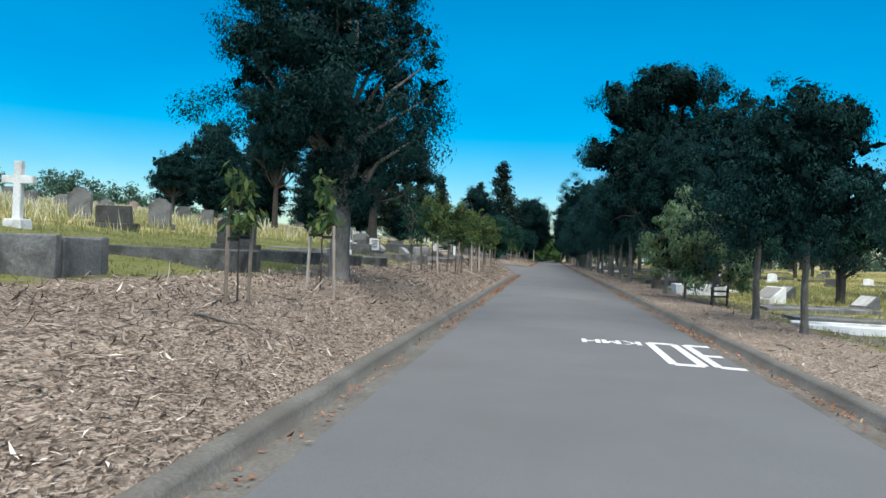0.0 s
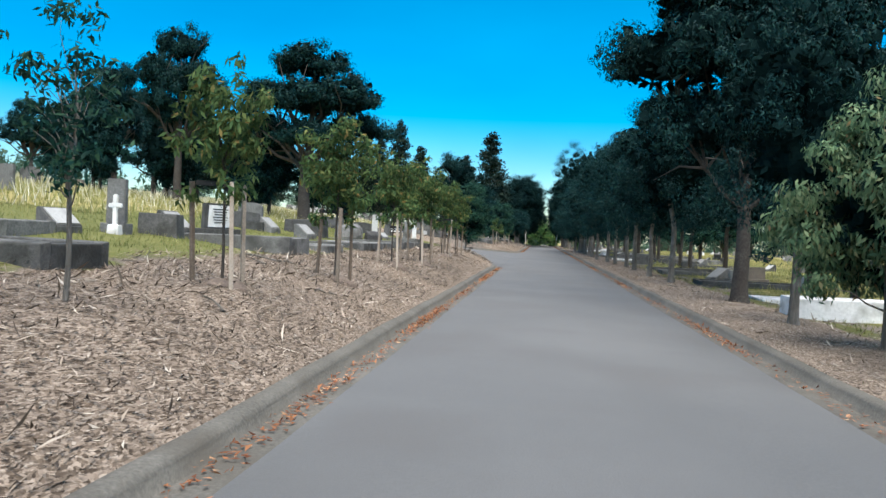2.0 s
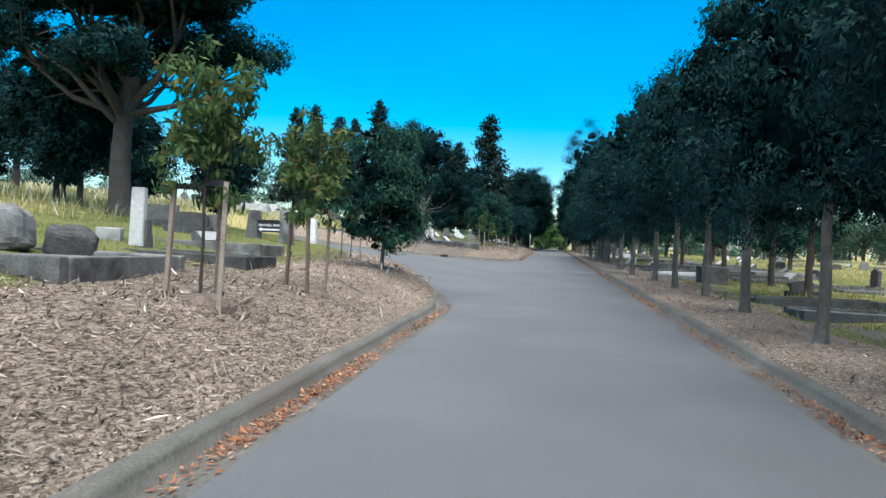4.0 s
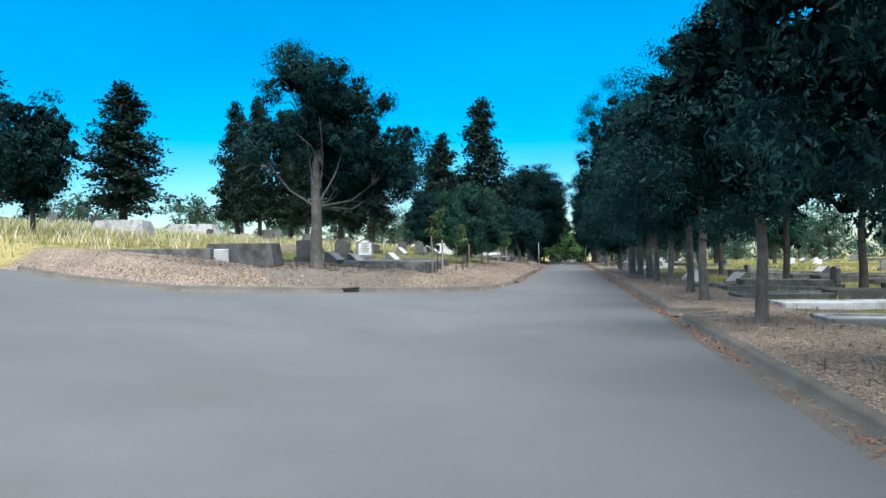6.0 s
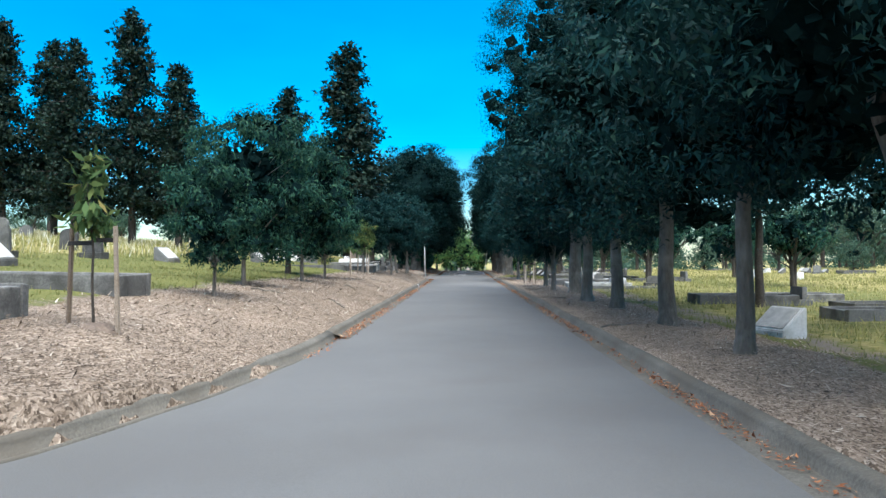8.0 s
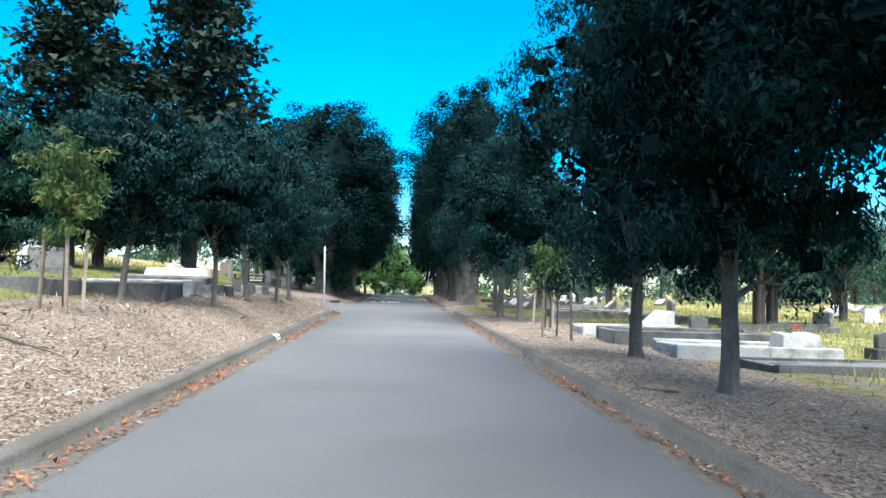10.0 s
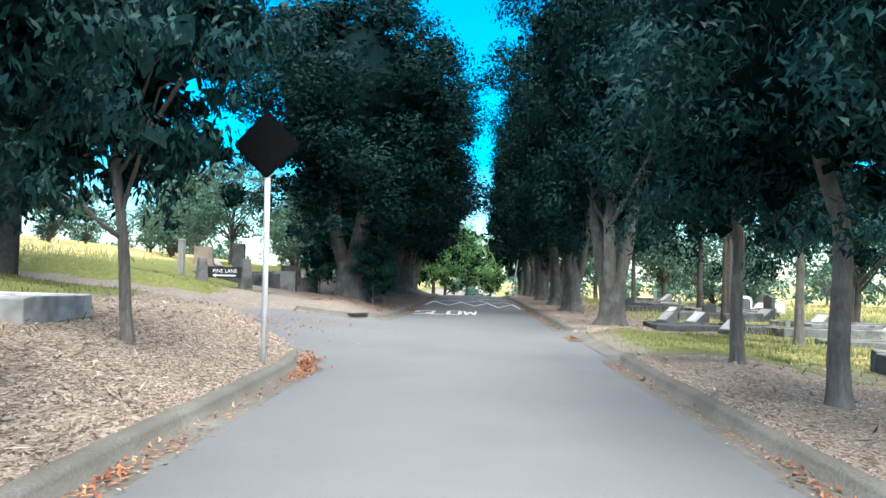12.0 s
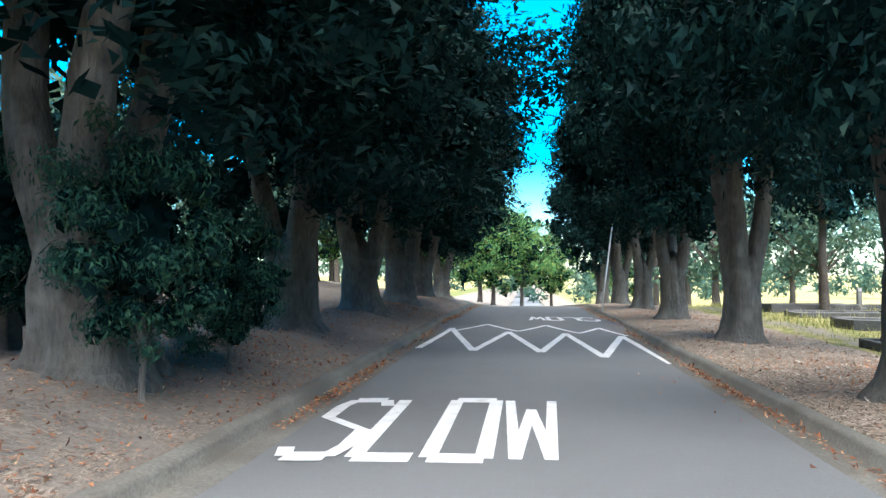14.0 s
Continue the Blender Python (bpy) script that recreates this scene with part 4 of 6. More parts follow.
def young_tree(s):
    """A young street tree tied with black straps to hardwood stakes."""
    crown = [(0.26, 0.5), (0.44, 0.72), (0.52, 0.75)][s % 3]
    leaf = [(0.16, 0.055), (0.09, 0.03), (0.088, 0.029)][s % 3]
    ob = make_tree("staked_tree", 130 + s, 0.8, 0.016, (0, 0, [1.35, 1.42, 1.45][s % 3]), (crown[0], crown[0], crown[1]), [13, 60, 84][s % 3], [0.15, 0.135, 0.14][s % 3], [900, 2500, 2700][s % 3], leaf, LEAF_YOUNG, BARK_DARK, droop=0.7, cut=0.68, hollow=0.1, sides=6, core=False, whole=True)
    for i, a in enumerate((0.4, 2.4, 4.6) if s % 3 else (0.4, 3.5)):
        x, y = 0.26 * math.cos(a), 0.26 * math.sin(a)
        st = part("stake", box((0.036, 0.036, 1.1 if s % 3 else 1.2), (0, 0, -0.15), 0.004), TIMBER, ob)
        st.matrix_basis = pose(x, y, 0, 1.8 * math.sin(a * 3), 2.2 * math.cos(a * 5), 20 * i)
        bm = bmesh.new()
        d = math.hypot(x, y)
        bmesh.ops.create_cube(bm, size=1, matrix=Matrix.Translation((x / 2, y / 2, 0.88 + 0.03 * i)) @ Matrix.Rotation(a, 4, "Z") @ Matrix.Diagonal((d, 0.008, 0.045, 1)))
        part("strap", bm, STRAP, ob, "black rubber tree tie")
    mound = bmesh.new()
    bmesh.ops.create_uvsphere(mound, u_segments=12, v_segments=6, radius=1)
    for v in mound.verts:
        v.co = Vector((v.co.x * (0.3 + 0.05 * math.sin(9 * v.co.y)), v.co.y * 0.3, v.co.z * 0.2 - 0.12 + 0.02 * math.sin(7 * v.co.x + 5 * v.co.y)))
    part("soil_mound", mound, GROUND_BARE, ob, "low mound of dark soil")
    return ob


GROUND_BARE = surface("dug soil", (0.09, 0.069, 0.055), (0.16, 0.124, 0.1), (0.26, 0.208, 0.17), 6, 40, 0.95, 0.8)


def plant(kind, x, y, turn=0.0, size=1.0, tall=None, label="", category="tree", group="", sink=0.03, wide=None):
    m = Matrix.Translation((x, y, gz(x, y) - sink)) @ Matrix.Rotation(radians(turn), 4, "Z") @ Matrix.Diagonal((wide or size, wide or size, tall or size, 1))
    if kind not in PROTO:
        ob = build_kind(kind)
        ob.matrix_basis = m
        PROTO[kind] = ob
    else:
        src = PROTO[kind]
        s = src.scale
        ob = copy_thing(src, m @ Matrix.Diagonal((1 / s[0], 1 / s[1], 1 / s[2], 1)))
    tagged(ob, label, category, group)
    return ob


R_ROW = "dark evergreen avenue tree with a clear grey trunk"
rnd = random.Random(4)
for i, (x, y, k) in enumerate([(1.7, 13.0, 0.71), (1.73, 15.9, 0.8), (1.5, 25.8, 0.85), (1.48, 36.5, 0.98), (1.45, 40.8, 0.97), (1.36, 44.4, 1.0), (1.55, 48.8, 1.03), (1.35, 52.0, 1.0), (1.3, 55.8, 1.05), (1.05, 60.2, 1.05), (1.13, 65.6, 1.12), (1.37, 69.1, 1.12), (1.44, 73.4, 1.18), (1.32, 76.5, 1.2), (1.55, 80.7, 1.25), (1.5, 84.8, 1.28), (1.5, 88.8, 1.3), (1.41, 109.0, 1.05), (1.26, 111.7, 1.1)]):
    plant("avenue%d" % (i % 3), x, y, rnd.uniform(0, 360), k, tall=k * rnd.uniform(0.95, 1.05) * (1.0 if y < 58 else 0.86), wide=k * (1.3 if 80 < y < 90 else 1.0), label=R_ROW + " in bark mulch", group="avenue trees")
for i, (x, y, k) in enumerate([(5.2, 33.0, 0.95), (5.6, 37.4, 1.0), (5.0, 42.0, 0.95), (5.5, 47.2, 1.0), (5.1, 52.6, 1.0), (5.6, 58.0, 1.05), (5.2, 63.6, 1.05), (5.8, 69.5, 1.1), (5.4, 75.0, 1.1), (6.0, 81.0, 1.1), (5.6, 87.0, 1.1)]):
    plant("row%d" % (i % 2), x, y, 70 * i, k, wide=k * 1.1, label=R_ROW + " among graves", group="second row of trees")
for x, y, k in [(1.95, 20.9, 1.05), (1.62, 23.0, 1.0)]:
    plant("bushy%d" % (int(y) % 2), x, y, y * 40, k, label="bushy low tree with drooping green leaves beside the kerb", group="bushy trees")
plant("broad0", 1.85, 30.3, 0, 1.0, tall=1.1, label="tall spreading tree with a dense dark crown and thick trunk")
plant("spread0", -5.98, 13.0, 0, 1.0, tall=1.0, label="large dark tree with a stout grey trunk on the mulch bank")
plant("mid1", 5.0, 110.6, 40, 1.25, label="low dark spreading tree among graves in the grass")
for i, (x, y, k) in enumerate([(1.42, 96.1, 0.98), (1.5, 99.3, 1.0)]):
    plant("skirt0", x, y, 130 * i, k, label=R_ROW + " and low skirts", group="avenue trees")
plant("giant0", 1.85, 93.3, 100, 1.0, label="tall spreading tree with a stout pale trunk beside the kerb")
plant("avenue1", 4.3, 119.6, 30, 1.0, label="dark tree with a thick trunk in the grass")
plant("avenue2", 1.52, 115.0, 130, 1.0, label="slender dark tree by a gap in the kerb")
plant("corner0", -8.7, 68.1, 0, 1.0, label="spreading gum tree on the corner of the side road")
G = "large gum tree with forked dark limbs on the grassy rise"
for i, (x, y, k, h) in enumerate([(-14.0, 49.6, 1.05, 0.88), (-21.6, 51.5, 0.74, 0.95), (-29.8, 59, 0.72, 0.86), (-27.5, 48, 0.4, 0.42), (-33, 70, 0.8, 0.8)]):
    plant("gum%d" % (i % 2), x, y, 70 * i, k, tall=h, label=G, group="gum trees on the rise")
for i, (x, y, k) in enumerate([(-18, 52.5, 0.95), (-23.5, 54, 1.0), (-26, 51.5, 0.9), (-31, 56, 1.0), (-24.5, 57.5, 0.8), (-28, 54, 0.9), (-20.5, 72, 0.9), (-24, 68, 1.0), (-34, 60, 1.0), (-16.5, 51.5, 0.95), (-12.9, 53.5, 0.5), (-19.5, 55, 0.85)]):
    plant("dome%d" % (i % 2), x, y, 40 * i, k, tall=k * 0.9, label="dark understorey tree below the gums on the rise", group="trees on the rise")
P = "tall dark pine with layered branches"
for i, (x, y, k, w) in enumerate([(-9.6, 116.7, 1.1, 1.05), (-12.6, 113.5, 0.8, 0.9), (-18.2, 110, 0.8, 0.75), (-21.1, 110.5, 1.04, 0.8), (-23.2, 108, 0.84, 0.7), (-25.4, 110, 0.86, 0.75), (-27.8, 109, 0.93, 0.7), (-30.3, 110, 0.9, 0.75), (-34.8, 100, 0.85, 1.15), (-40, 92, 0.8, 1.2), (-14.5, 121, 0.8, 0.9)]):
    plant("pine%d" % (i % 3), x, y, 50 * i, k, tall=k, wide=w, label=P, group="pines", category="pine tree")
S = "leafy garden tree on the mulch verge"
for i, (x, y, k) in enumerate([(-6.07, 79.8, 0.68), (-6.7, 83.6, 1.1), (-6.3, 87.6, 1.15), (-6.4, 91.4, 0.95), (-8.3, 101.0, 0.8)]):
    plant("shrub%d" % (i % 3), x, y, 77 * i, k, label=S, group="verge trees")
plant("dome1", -13.5, 109, 60, 1.0, tall=0.8, label="dense dark domed tree among the graves")
plant("dome0", -7.6, 91.5, 130, 0.85, tall=0.72, label="dense dark domed tree on the verge")
plant("wispy0", 5.6, 127.5, 30, 1.0, label="tall thin gum with sparse tufted leaves")
for i, (x, y, k) in enumerate([(-6.6, 101.6, 0.95), (-5.4, 103.1, 0.85), (-5.4, 106.4, 1.02), (-5.12, 108.8, 0.8)]):
    plant("mid%d" % (i % 2), x, y, 95 * i, k, tall=k * (0.86 if i == 0 else 1.0), label="small dark-leaved tree leaning over the mulch verge", group="verge trees")
plant("mid0", -5.2, 111.9, 200, 0.95, tall=1.08, label="slender dark tree leaning by the lane corner", group="verge trees")
Y = "young staked tree"
for x, y, s, k in [(-5.58, 7.7, 0, 0.8), (-5.46, 10.2, 0, 0.9), (-5.57, 20.95, 1, 1.1), (-5.3, 24.2, 2, 1.1), (-5.33, 28.55, 1, 1.1), (-5.28, 31.8, 2, 1.2), (-5.42, 36.9, 1, 1.2), (-5.3, 39.7, 1, 1.15), (-5.85, 71.2, 0, 1.15), (-5.55, 74.7, 0, 0.95), (-6.0, 98.1, 1, 1.1), (-6.2, 95.6, 0, 0.95), (1.41, 105.5, 1, 1.05), (1.15, 103.05, 0, 1.1), (-6.5, 46.3, 0, 0.8)]:
    plant("young%d" % s, x, y, 31 * y, k, label=Y + (" with a leafy crown in bark mulch" if s else " with sparse pale leaves in bark mulch"), group="staked trees", category="young tree")
plant("slim0", -5.75, 18.7, 20, 1.0, label="slender young tree with sparse fine leaves in bark mulch", category="young tree")
plant("shrub1", -5.45, 44.8, 10, 0.92, tall=0.82, label="round-headed young tree at the road corner")
FG = "massive old fig with a fluted pale trunk, dark dense crown"
for i, (x, y, k) in enumerate([(1.25, 129.1, 0.9), (1.42, 135.1, 0.92), (1.42, 140.8, 0.9), (1.55, 146.2, 0.9), (1.7, 153, 0.95), (1.9, 162, 1.0)]):
    plant(("fig%d" if y < 139 else "farfig%d") % (i % 2), x, y, 83 * i, k, tall=1.03, label=FG, group="fig avenue")
plant("oldfig0", 1.35, 123.0, 40, 0.9, tall=1.03, label="massive old fig with several pale fluted stems", group="fig avenue")
for i, (x, y, k) in enumerate([(-5.75, 128.5, 1.1), (-5.75, 134.1, 1.05), (-5.7, 139.0, 1.1), (-5.75, 144.2, 1.1), (-6.0, 151, 1.1), (-6.3, 160, 1.1)]):
    plant(("fig%d" if y < 139 else "farfig%d") % ((i + 1) % 2), x, y, 61 * i + 20, k, tall=1.03, wide=k * (1.26 if i == 0 else 1.18), label=FG, group="fig avenue")
for i, (x, y, k) in enumerate([(6.6, 133.5, 1.3), (6.8, 146, 1.4)]):
    plant("row%d" % i, x, y, 83 * i, k, label="dark tree standing behind the figs", group="second row of trees")
for i, (x, y, k) in enumerate([(-5.0, 128.0, 0.62), (-6.8, 128.7, 0.6), (-4.95, 129.6, 0.5)]):
    plant("shrub%d" % (i % 3), x, y, 90 * i, k, label="leafy sucker growth round a fig trunk", category="shrub")
for i, (x, y, k) in enumerate([(-10, 172, 1.15), (-7.6, 176, 1.25), (-4.6, 182, 1.15), (-2.4, 190, 1.1), (0.5, 198, 1.0), (6, 190, 1.0), (-14, 168, 1.1), (-6.5, 196, 1.5)]):
    plant("fresh%d" % (i % 2), x, y, 75 * i, k, label="bright green leafy tree past the crest of the road", group="bright trees")
for i, (x, y, k) in enumerate([(7, 26, 1.0), (11.5, 33, 1.1), (16, 28, 1.2), (9, 46, 0.9), (13, 58, 1.0), (18, 66, 1.1), (9.5, 72, 0.9), (14, 84, 1.0), (8.2, 109.2, 1.15), (10, 112, 1.2), (12.5, 101, 1.0), (16, 118, 1.1), (20, 98, 1.1), (24, 80, 1.1), (22, 46, 1.1), (9, 127, 1.2)]):
    plant("field%d" % (i % 2), x, y, 57 * i, k, label="low spreading tree in the grass among graves", group="field trees")
rnd = random.Random(9)
for i in range(52):
    y = -5 + i * 4.2
    x = rnd.uniform(44, 74)
    plant("far%d" % (i % 2), x, y, rnd.uniform(0, 360), rnd.uniform(0.8, 1.25), label="distant leafy tree at the edge of the cemetery", group="distant trees")
for i in range(30):
    plant("scrub%d" % (i % 2), rnd.uniform(-75, -46), -10 + i * 7.5, rnd.uniform(0, 360), rnd.uniform(0.7, 1.3), label="scrubby tree on the skyline of the rise", group="skyline trees")
for i, (x, y, k) in enumerate([(-13, 139, 0.8), (-19, 150, 1.1), (-15, 137, 0.45), (-18.5, 143, 0.55), (-24, 147, 0.6), (-27, 143, 0.5), (-33, 146, 0.6), (-39, 148, 0.7), (-45, 142, 0.7), (-22, 133, 0.45), (9.5, 141, 0.6), (13, 146, 0.6), (17, 138, 0.55), (22, 143, 0.6), (28, 147, 0.7), (34, 138, 0.6), (-16.5, 141, 0.6), (-21, 138, 0.7), (-12, 147, 0.7), (-29, 141, 0.6), (-36, 138, 0.7), (-25, 141, 0.85), (-32, 150, 1.1), (-40, 140, 1.0), (-16, 165, 1.2), (-26, 170, 1.3), (12, 160, 1.2), (20, 150, 1.1), (30, 160, 1.2), (26, 135, 1.0), (38, 145, 1.2), (16, 176, 1.3)]):
    plant("park%d" % (i % 2), x, y, 45 * i, k, sink=1.15 * k if k < 0.75 else 0.03, label="leafy tree beyond the graves", group="distant trees")
for i, (x, y, k) in enumerate([(-10, 150, 0.9), (-13, 158, 1.0), (-9.5, 168, 1.0), (-11, 178, 1.1), (9.5, 170, 1.1), (8, 182, 1.1), (12, 190, 1.2), (-18, 185, 1.3), (22, 172, 1.2), (-36, 160, 1.2), (44, 165, 1.3), (-48, 150, 1.2)]):
    plant("far%d" % (i % 2), x, y, 45 * i, k, label="leafy tree past the crest of the road", group="distant trees")


def woods(name, n, seed, x0, x1, y0, y1, label):
    """A far belt of trees, one mass of leaf clumps."""
    rng = np.random.default_rng(seed)
    cl = []
    for _ in range(n):
        x, y = rng.uniform(x0, x1), rng.uniform(y0, y1)
        h = rng.uniform(4, 9)
        for _ in range(7):
            cl.append((x + rng.normal(0, 1.8), y + rng.normal(0, 1.8), gz(x, y) + rng.uniform(0.8, h), rng.uniform(1.2, 2.2)))
    return tagged(new(name, quad_mesh(name, crown_quads(rng, cl, 9, 1.1, 0.55, 0.2), LEAF_HAZE)), label, "woodland", kind="stuff")


woods("far_woods", 90, 71, 78, 120, -10, 320, "far belt of dark trees beyond the lower field")
woods("far_woods", 70, 72, -60, 80, 225, 300, "far belt of dark trees behind the crest")
woods("far_woods", 50, 73, -130, -85, 0, 260, "far belt of dark trees behind the rise")

# ---- graves ----


def plinth(x, y, length, width, height, mat, label, turn=0.0, slab=True, z=None):
    """A grave surround: four cement kerb walls round a sunken slab; its length runs along x."""
    ob = new("grave_surround")
    rng = np.random.default_rng(int(abs(x * 100 + y * 37)))
    t = 0.14
    for nm, size, at in (("side_wall", (length, t, height + 0.5), (0, -width / 2 + t / 2, -0.5)), ("side_wall", (length, t, height + 0.5), (0, width / 2 - t / 2, -0.5)), ("end_wall", (t, width - 2 * t - 0.01, height + 0.485), (-length / 2 + t / 2, 0, -0.5)), ("end_wall", (t, width - 2 * t - 0.01, height + 0.49), (length / 2 - t / 2, 0, -0.5))):
        part(nm, box(size, at, 0.018, rough=0.008, rng=rng), mat, ob)
    if slab:
        part("slab", box((length - 2 * t - 0.02, width - 2 * t - 0.02, max(0.1, height * 0.75) + 0.1), (0, 0, -0.1), 0.01), mat, ob)
    ob.matrix_basis = pose(x, y, gz(x + (length / 2 if x < 0 else 0), y) if z is None else z, rng.normal(0, 0.8), rng.normal(0, 0.8), turn)
    return tagged(ob, label, "grave", "graves")


def arc_top(w, h, kind):
    if kind == "round":
        return [(-w / 2, 0), (w / 2, 0), (w / 2, h * 0.72)] + [(w / 2 * math.cos(a), h * 0.72 + h * 0.28 * math.sin(a)) for a in np.linspace(0.25, math.pi - 0.25, 9)] + [(-w / 2, h * 0.72)]
    if kind == "shoulder":
        return [(-w / 2, 0), (w / 2, 0), (w / 2, h * 0.8), (w * 0.3, h * 0.86), (w * 0.24, h * 0.97), (0, h), (-w * 0.24, h * 0.97), (-w * 0.3, h * 0.86), (-w / 2, h * 0.8)]
    if kind == "peak":
        return [(-w / 2, 0), (w / 2, 0), (w / 2, h * 0.82), (0, h), (-w / 2, h * 0.82)]
    return [(-w / 2, 0), (w / 2, 0), (w * 0.47, h), (-w * 0.47, h)]


def headstone(x, y, w, h, kind, mat, label, turn=90.0, tilt=0.0, bars=False, base=True, z=None):
    """An upright slab on a stepped base; it faces along its local y."""
    ob = new("headstone")
    t = 0.13
    b = 0.16 if base else 0.0
    if base:
        part("base", box((w * 1.25, 0.36, b + 0.15), (0, 0, -0.15), 0.015), mat, ob)
    st = part("stone", outline_slab(arc_top(w, h - b, kind), t, (0, 0, b)), mat, ob)
    if bars:
        pl = part("panel", outline_slab(arc_top(w * 0.78, (h - b) * 0.86, kind), 0.012, (0, -t / 2 - 0.004, b + (h - b) * 0.06), 0.002), GRAVE_WHITE, ob, "white inscription panel")
        for k in range(6):
            part("line", box((w * (0.5 - 0.06 * (k % 3)), 0.006, 0.022), (0, -t / 2 - 0.014, b + (h - b) * (0.74 - 0.105 * k))), BLACK_PLATE, pl)
    ob.matrix_basis = pose(x, y, gz(x, y) if z is None else z, tilt, 0, turn)
    return tagged(ob, label, "headstone", "graves")


def desk_stone(x, y, w, h, mat, label, turn=90.0, plate=True, z=None):
    """A sloping desk headstone: a wedge with a pale inscription plate."""
    ob = new("desk_headstone")
    d = h * 1.05
    bm = bmesh.new()
    sec = [(-d / 2, -0.1), (d / 2, -0.1), (d / 2, h), (d / 2 - 0.07, h), (-d / 2, h * 0.22)]
    lo = [bm.verts.new((-w / 2, p, q)) for p, q in sec]
    hi = [bm.verts.new((w / 2, p, q)) for p, q in sec]
    bm.faces.new(lo)
    bm.faces.new(list(reversed(hi)))
    for i in range(5):
        j = (i + 1) % 5
        bm.faces.new((lo[j], lo[i], hi[i], hi[j]))
    bmesh.ops.recalc_face_normals(bm, faces=bm.faces[:])
    bmesh.ops.bevel(bm, geom=bm.edges[:], offset=0.014, segments=2, affect="EDGES")
    part("stone", bm, mat, ob)
    if plate:
        ang = math.atan2(h * 0.78, d - 0.07)
        L = math.hypot(h * 0.78, d - 0.07)
        bm = bmesh.new()
        m = Matrix.Translation((0, -0.035, h * 0.61 + 0.006)) @ Matrix.Rotation(ang, 4, "X") @ Matrix.Diagonal((w * 0.86, L * 0.82, 0.02, 1))
        bmesh.ops.create_cube(bm, size=1, matrix=m)
        part("plate", bm, GRAVE_PALE, ob, "pale inscription plate")
    ob.matrix_basis = pose(x, y, gz(x, y) if z is None else z, 0, 0, turn)
    return tagged(ob, label, "headstone", "graves")


def cross(x, y, h, mat, label, turn=0.0, tilt=0.0, w=0.13, arm=0.3, foot=0.4):
    ob = new("grave_cross")
    part("base", box((foot, foot, 0.3), (0, 0, -0.15), 0.02, top=(0.85, 0.85)), mat, ob)
    a = h * arm
    zc = h * 0.72
    o = [(-w / 2, 0.12), (w / 2, 0.12), (w / 2, zc - w / 2), (a, zc - w / 2), (a, zc + w / 2), (w / 2, zc + w / 2), (w / 2, h), (-w / 2, h), (-w / 2, zc + w / 2), (-a, zc + w / 2), (-a, zc - w / 2), (-w / 2, zc - w / 2)]
    part("cross", outline_slab(o, w * 0.85), mat, ob)
    ob.matrix_basis = pose(x, y, gz(x, y), tilt, 0, turn)
    return tagged(ob, label, "cross", "graves")


def block(name, x, y, size, mat, label, turn=0.0, category="grave", top=None, z=None):
    ob = new(name)
    rng = np.random.default_rng(int(abs(x * 91 + y * 53)))
    part("stone", box((size[0], size[1], size[2] + 0.35), (0, 0, -0.35), 0.02, top=top, rough=0.01, rng=rng), mat, ob)
    ob.matrix_basis = pose(x, y, gz(x, y) if z is None else z, 0, 0, turn)
    return tagged(ob, label, category, "graves")



def broken_stone(x, y, w, d, h, mat, label, turn, tilt):
    """A worn boulder-like piece of a broken vault: a rounded lump with chipped, uneven faces."""
    bm = bmesh.new()
    bmesh.ops.create_uvsphere(bm, u_segments=18, v_segments=12, radius=1)
    for v in bm.verts:
        n = [math.copysign(abs(c) ** 0.55, c) for c in v.co]
        chip = 1 + 0.05 * math.sin(7 * v.co.x + 3 * v.co.z + x) + 0.04 * math.sin(9 * v.co.y - 5 * v.co.z + y)
        v.co = Vector((n[0] * w / 2 * chip, n[1] * d / 2 * chip, (n[2] * 0.58 + 0.42) * h * chip))
    ob = new("broken_headstone")
    part("stone", bm, mat, ob)
    ob.matrix_basis = pose(x, y, gz(x, y), tilt, tilt / 2, turn)
    return tagged(ob, label, "grave", "graves")


GS = "grave surround of weathered grey cement on the bank"
GD = "low grave surround of dark mossy cement on the bank"
# first row on the bank
plinth(-8.55, 7.6, 2.6, 0.95, 0.4, GRAVE_GREY, "streaked grey cement grave surround on the bank")
plinth(-9.0, 6.2, 2.6, 1.2, 0.42, GRAVE_GREY, GS)
plinth(-8.5, 11.7, 2.7, 1.2, 0.36, GRAVE_DARK, GD)
plinth(-8.6, 15.6, 2.6, 1.2, 0.26, GRAVE_DARK, GD)
plinth(-8.1, 17.5, 2.5, 1.2, 0.28, GRAVE_DARK, GD)
plinth(-8.15, 20.5, 2.6, 1.1, 0.28, GRAVE_DARK, GD)
cross(-12.15, 13.0, 1.22, GRAVE_WHITE, "tall white-painted grave cross in the grass", 4, w=0.15, arm=0.25)
plinth(-9.9, 22.6, 2.0, 1.1, 0.2, GRAVE_GREY, GS)
plinth(-7.9, 26.9, 2.4, 1.2, 0.3, GRAVE_GREY, GS)
plinth(-8.0, 29.7, 2.4, 1.2, 0.16, GRAVE_GREY, GS)
plinth(-7.85, 32.6, 2.5, 2.3, 0.2, GRAVE_GREY, GS)
plinth(-8.0, 35.15, 2.4, 1.6, 0.22, GRAVE_GREY, GS)
plinth(-7.85, 37.7, 2.5, 2.4, 0.26, GRAVE_GREY, GS)
plinth(-7.6, 40.9, 2.4, 1.2, 0.2, GRAVE_DARK, GD)
plinth(-8.5, 43.4, 2.6, 1.2, 0.25, GRAVE_GREY, GS)
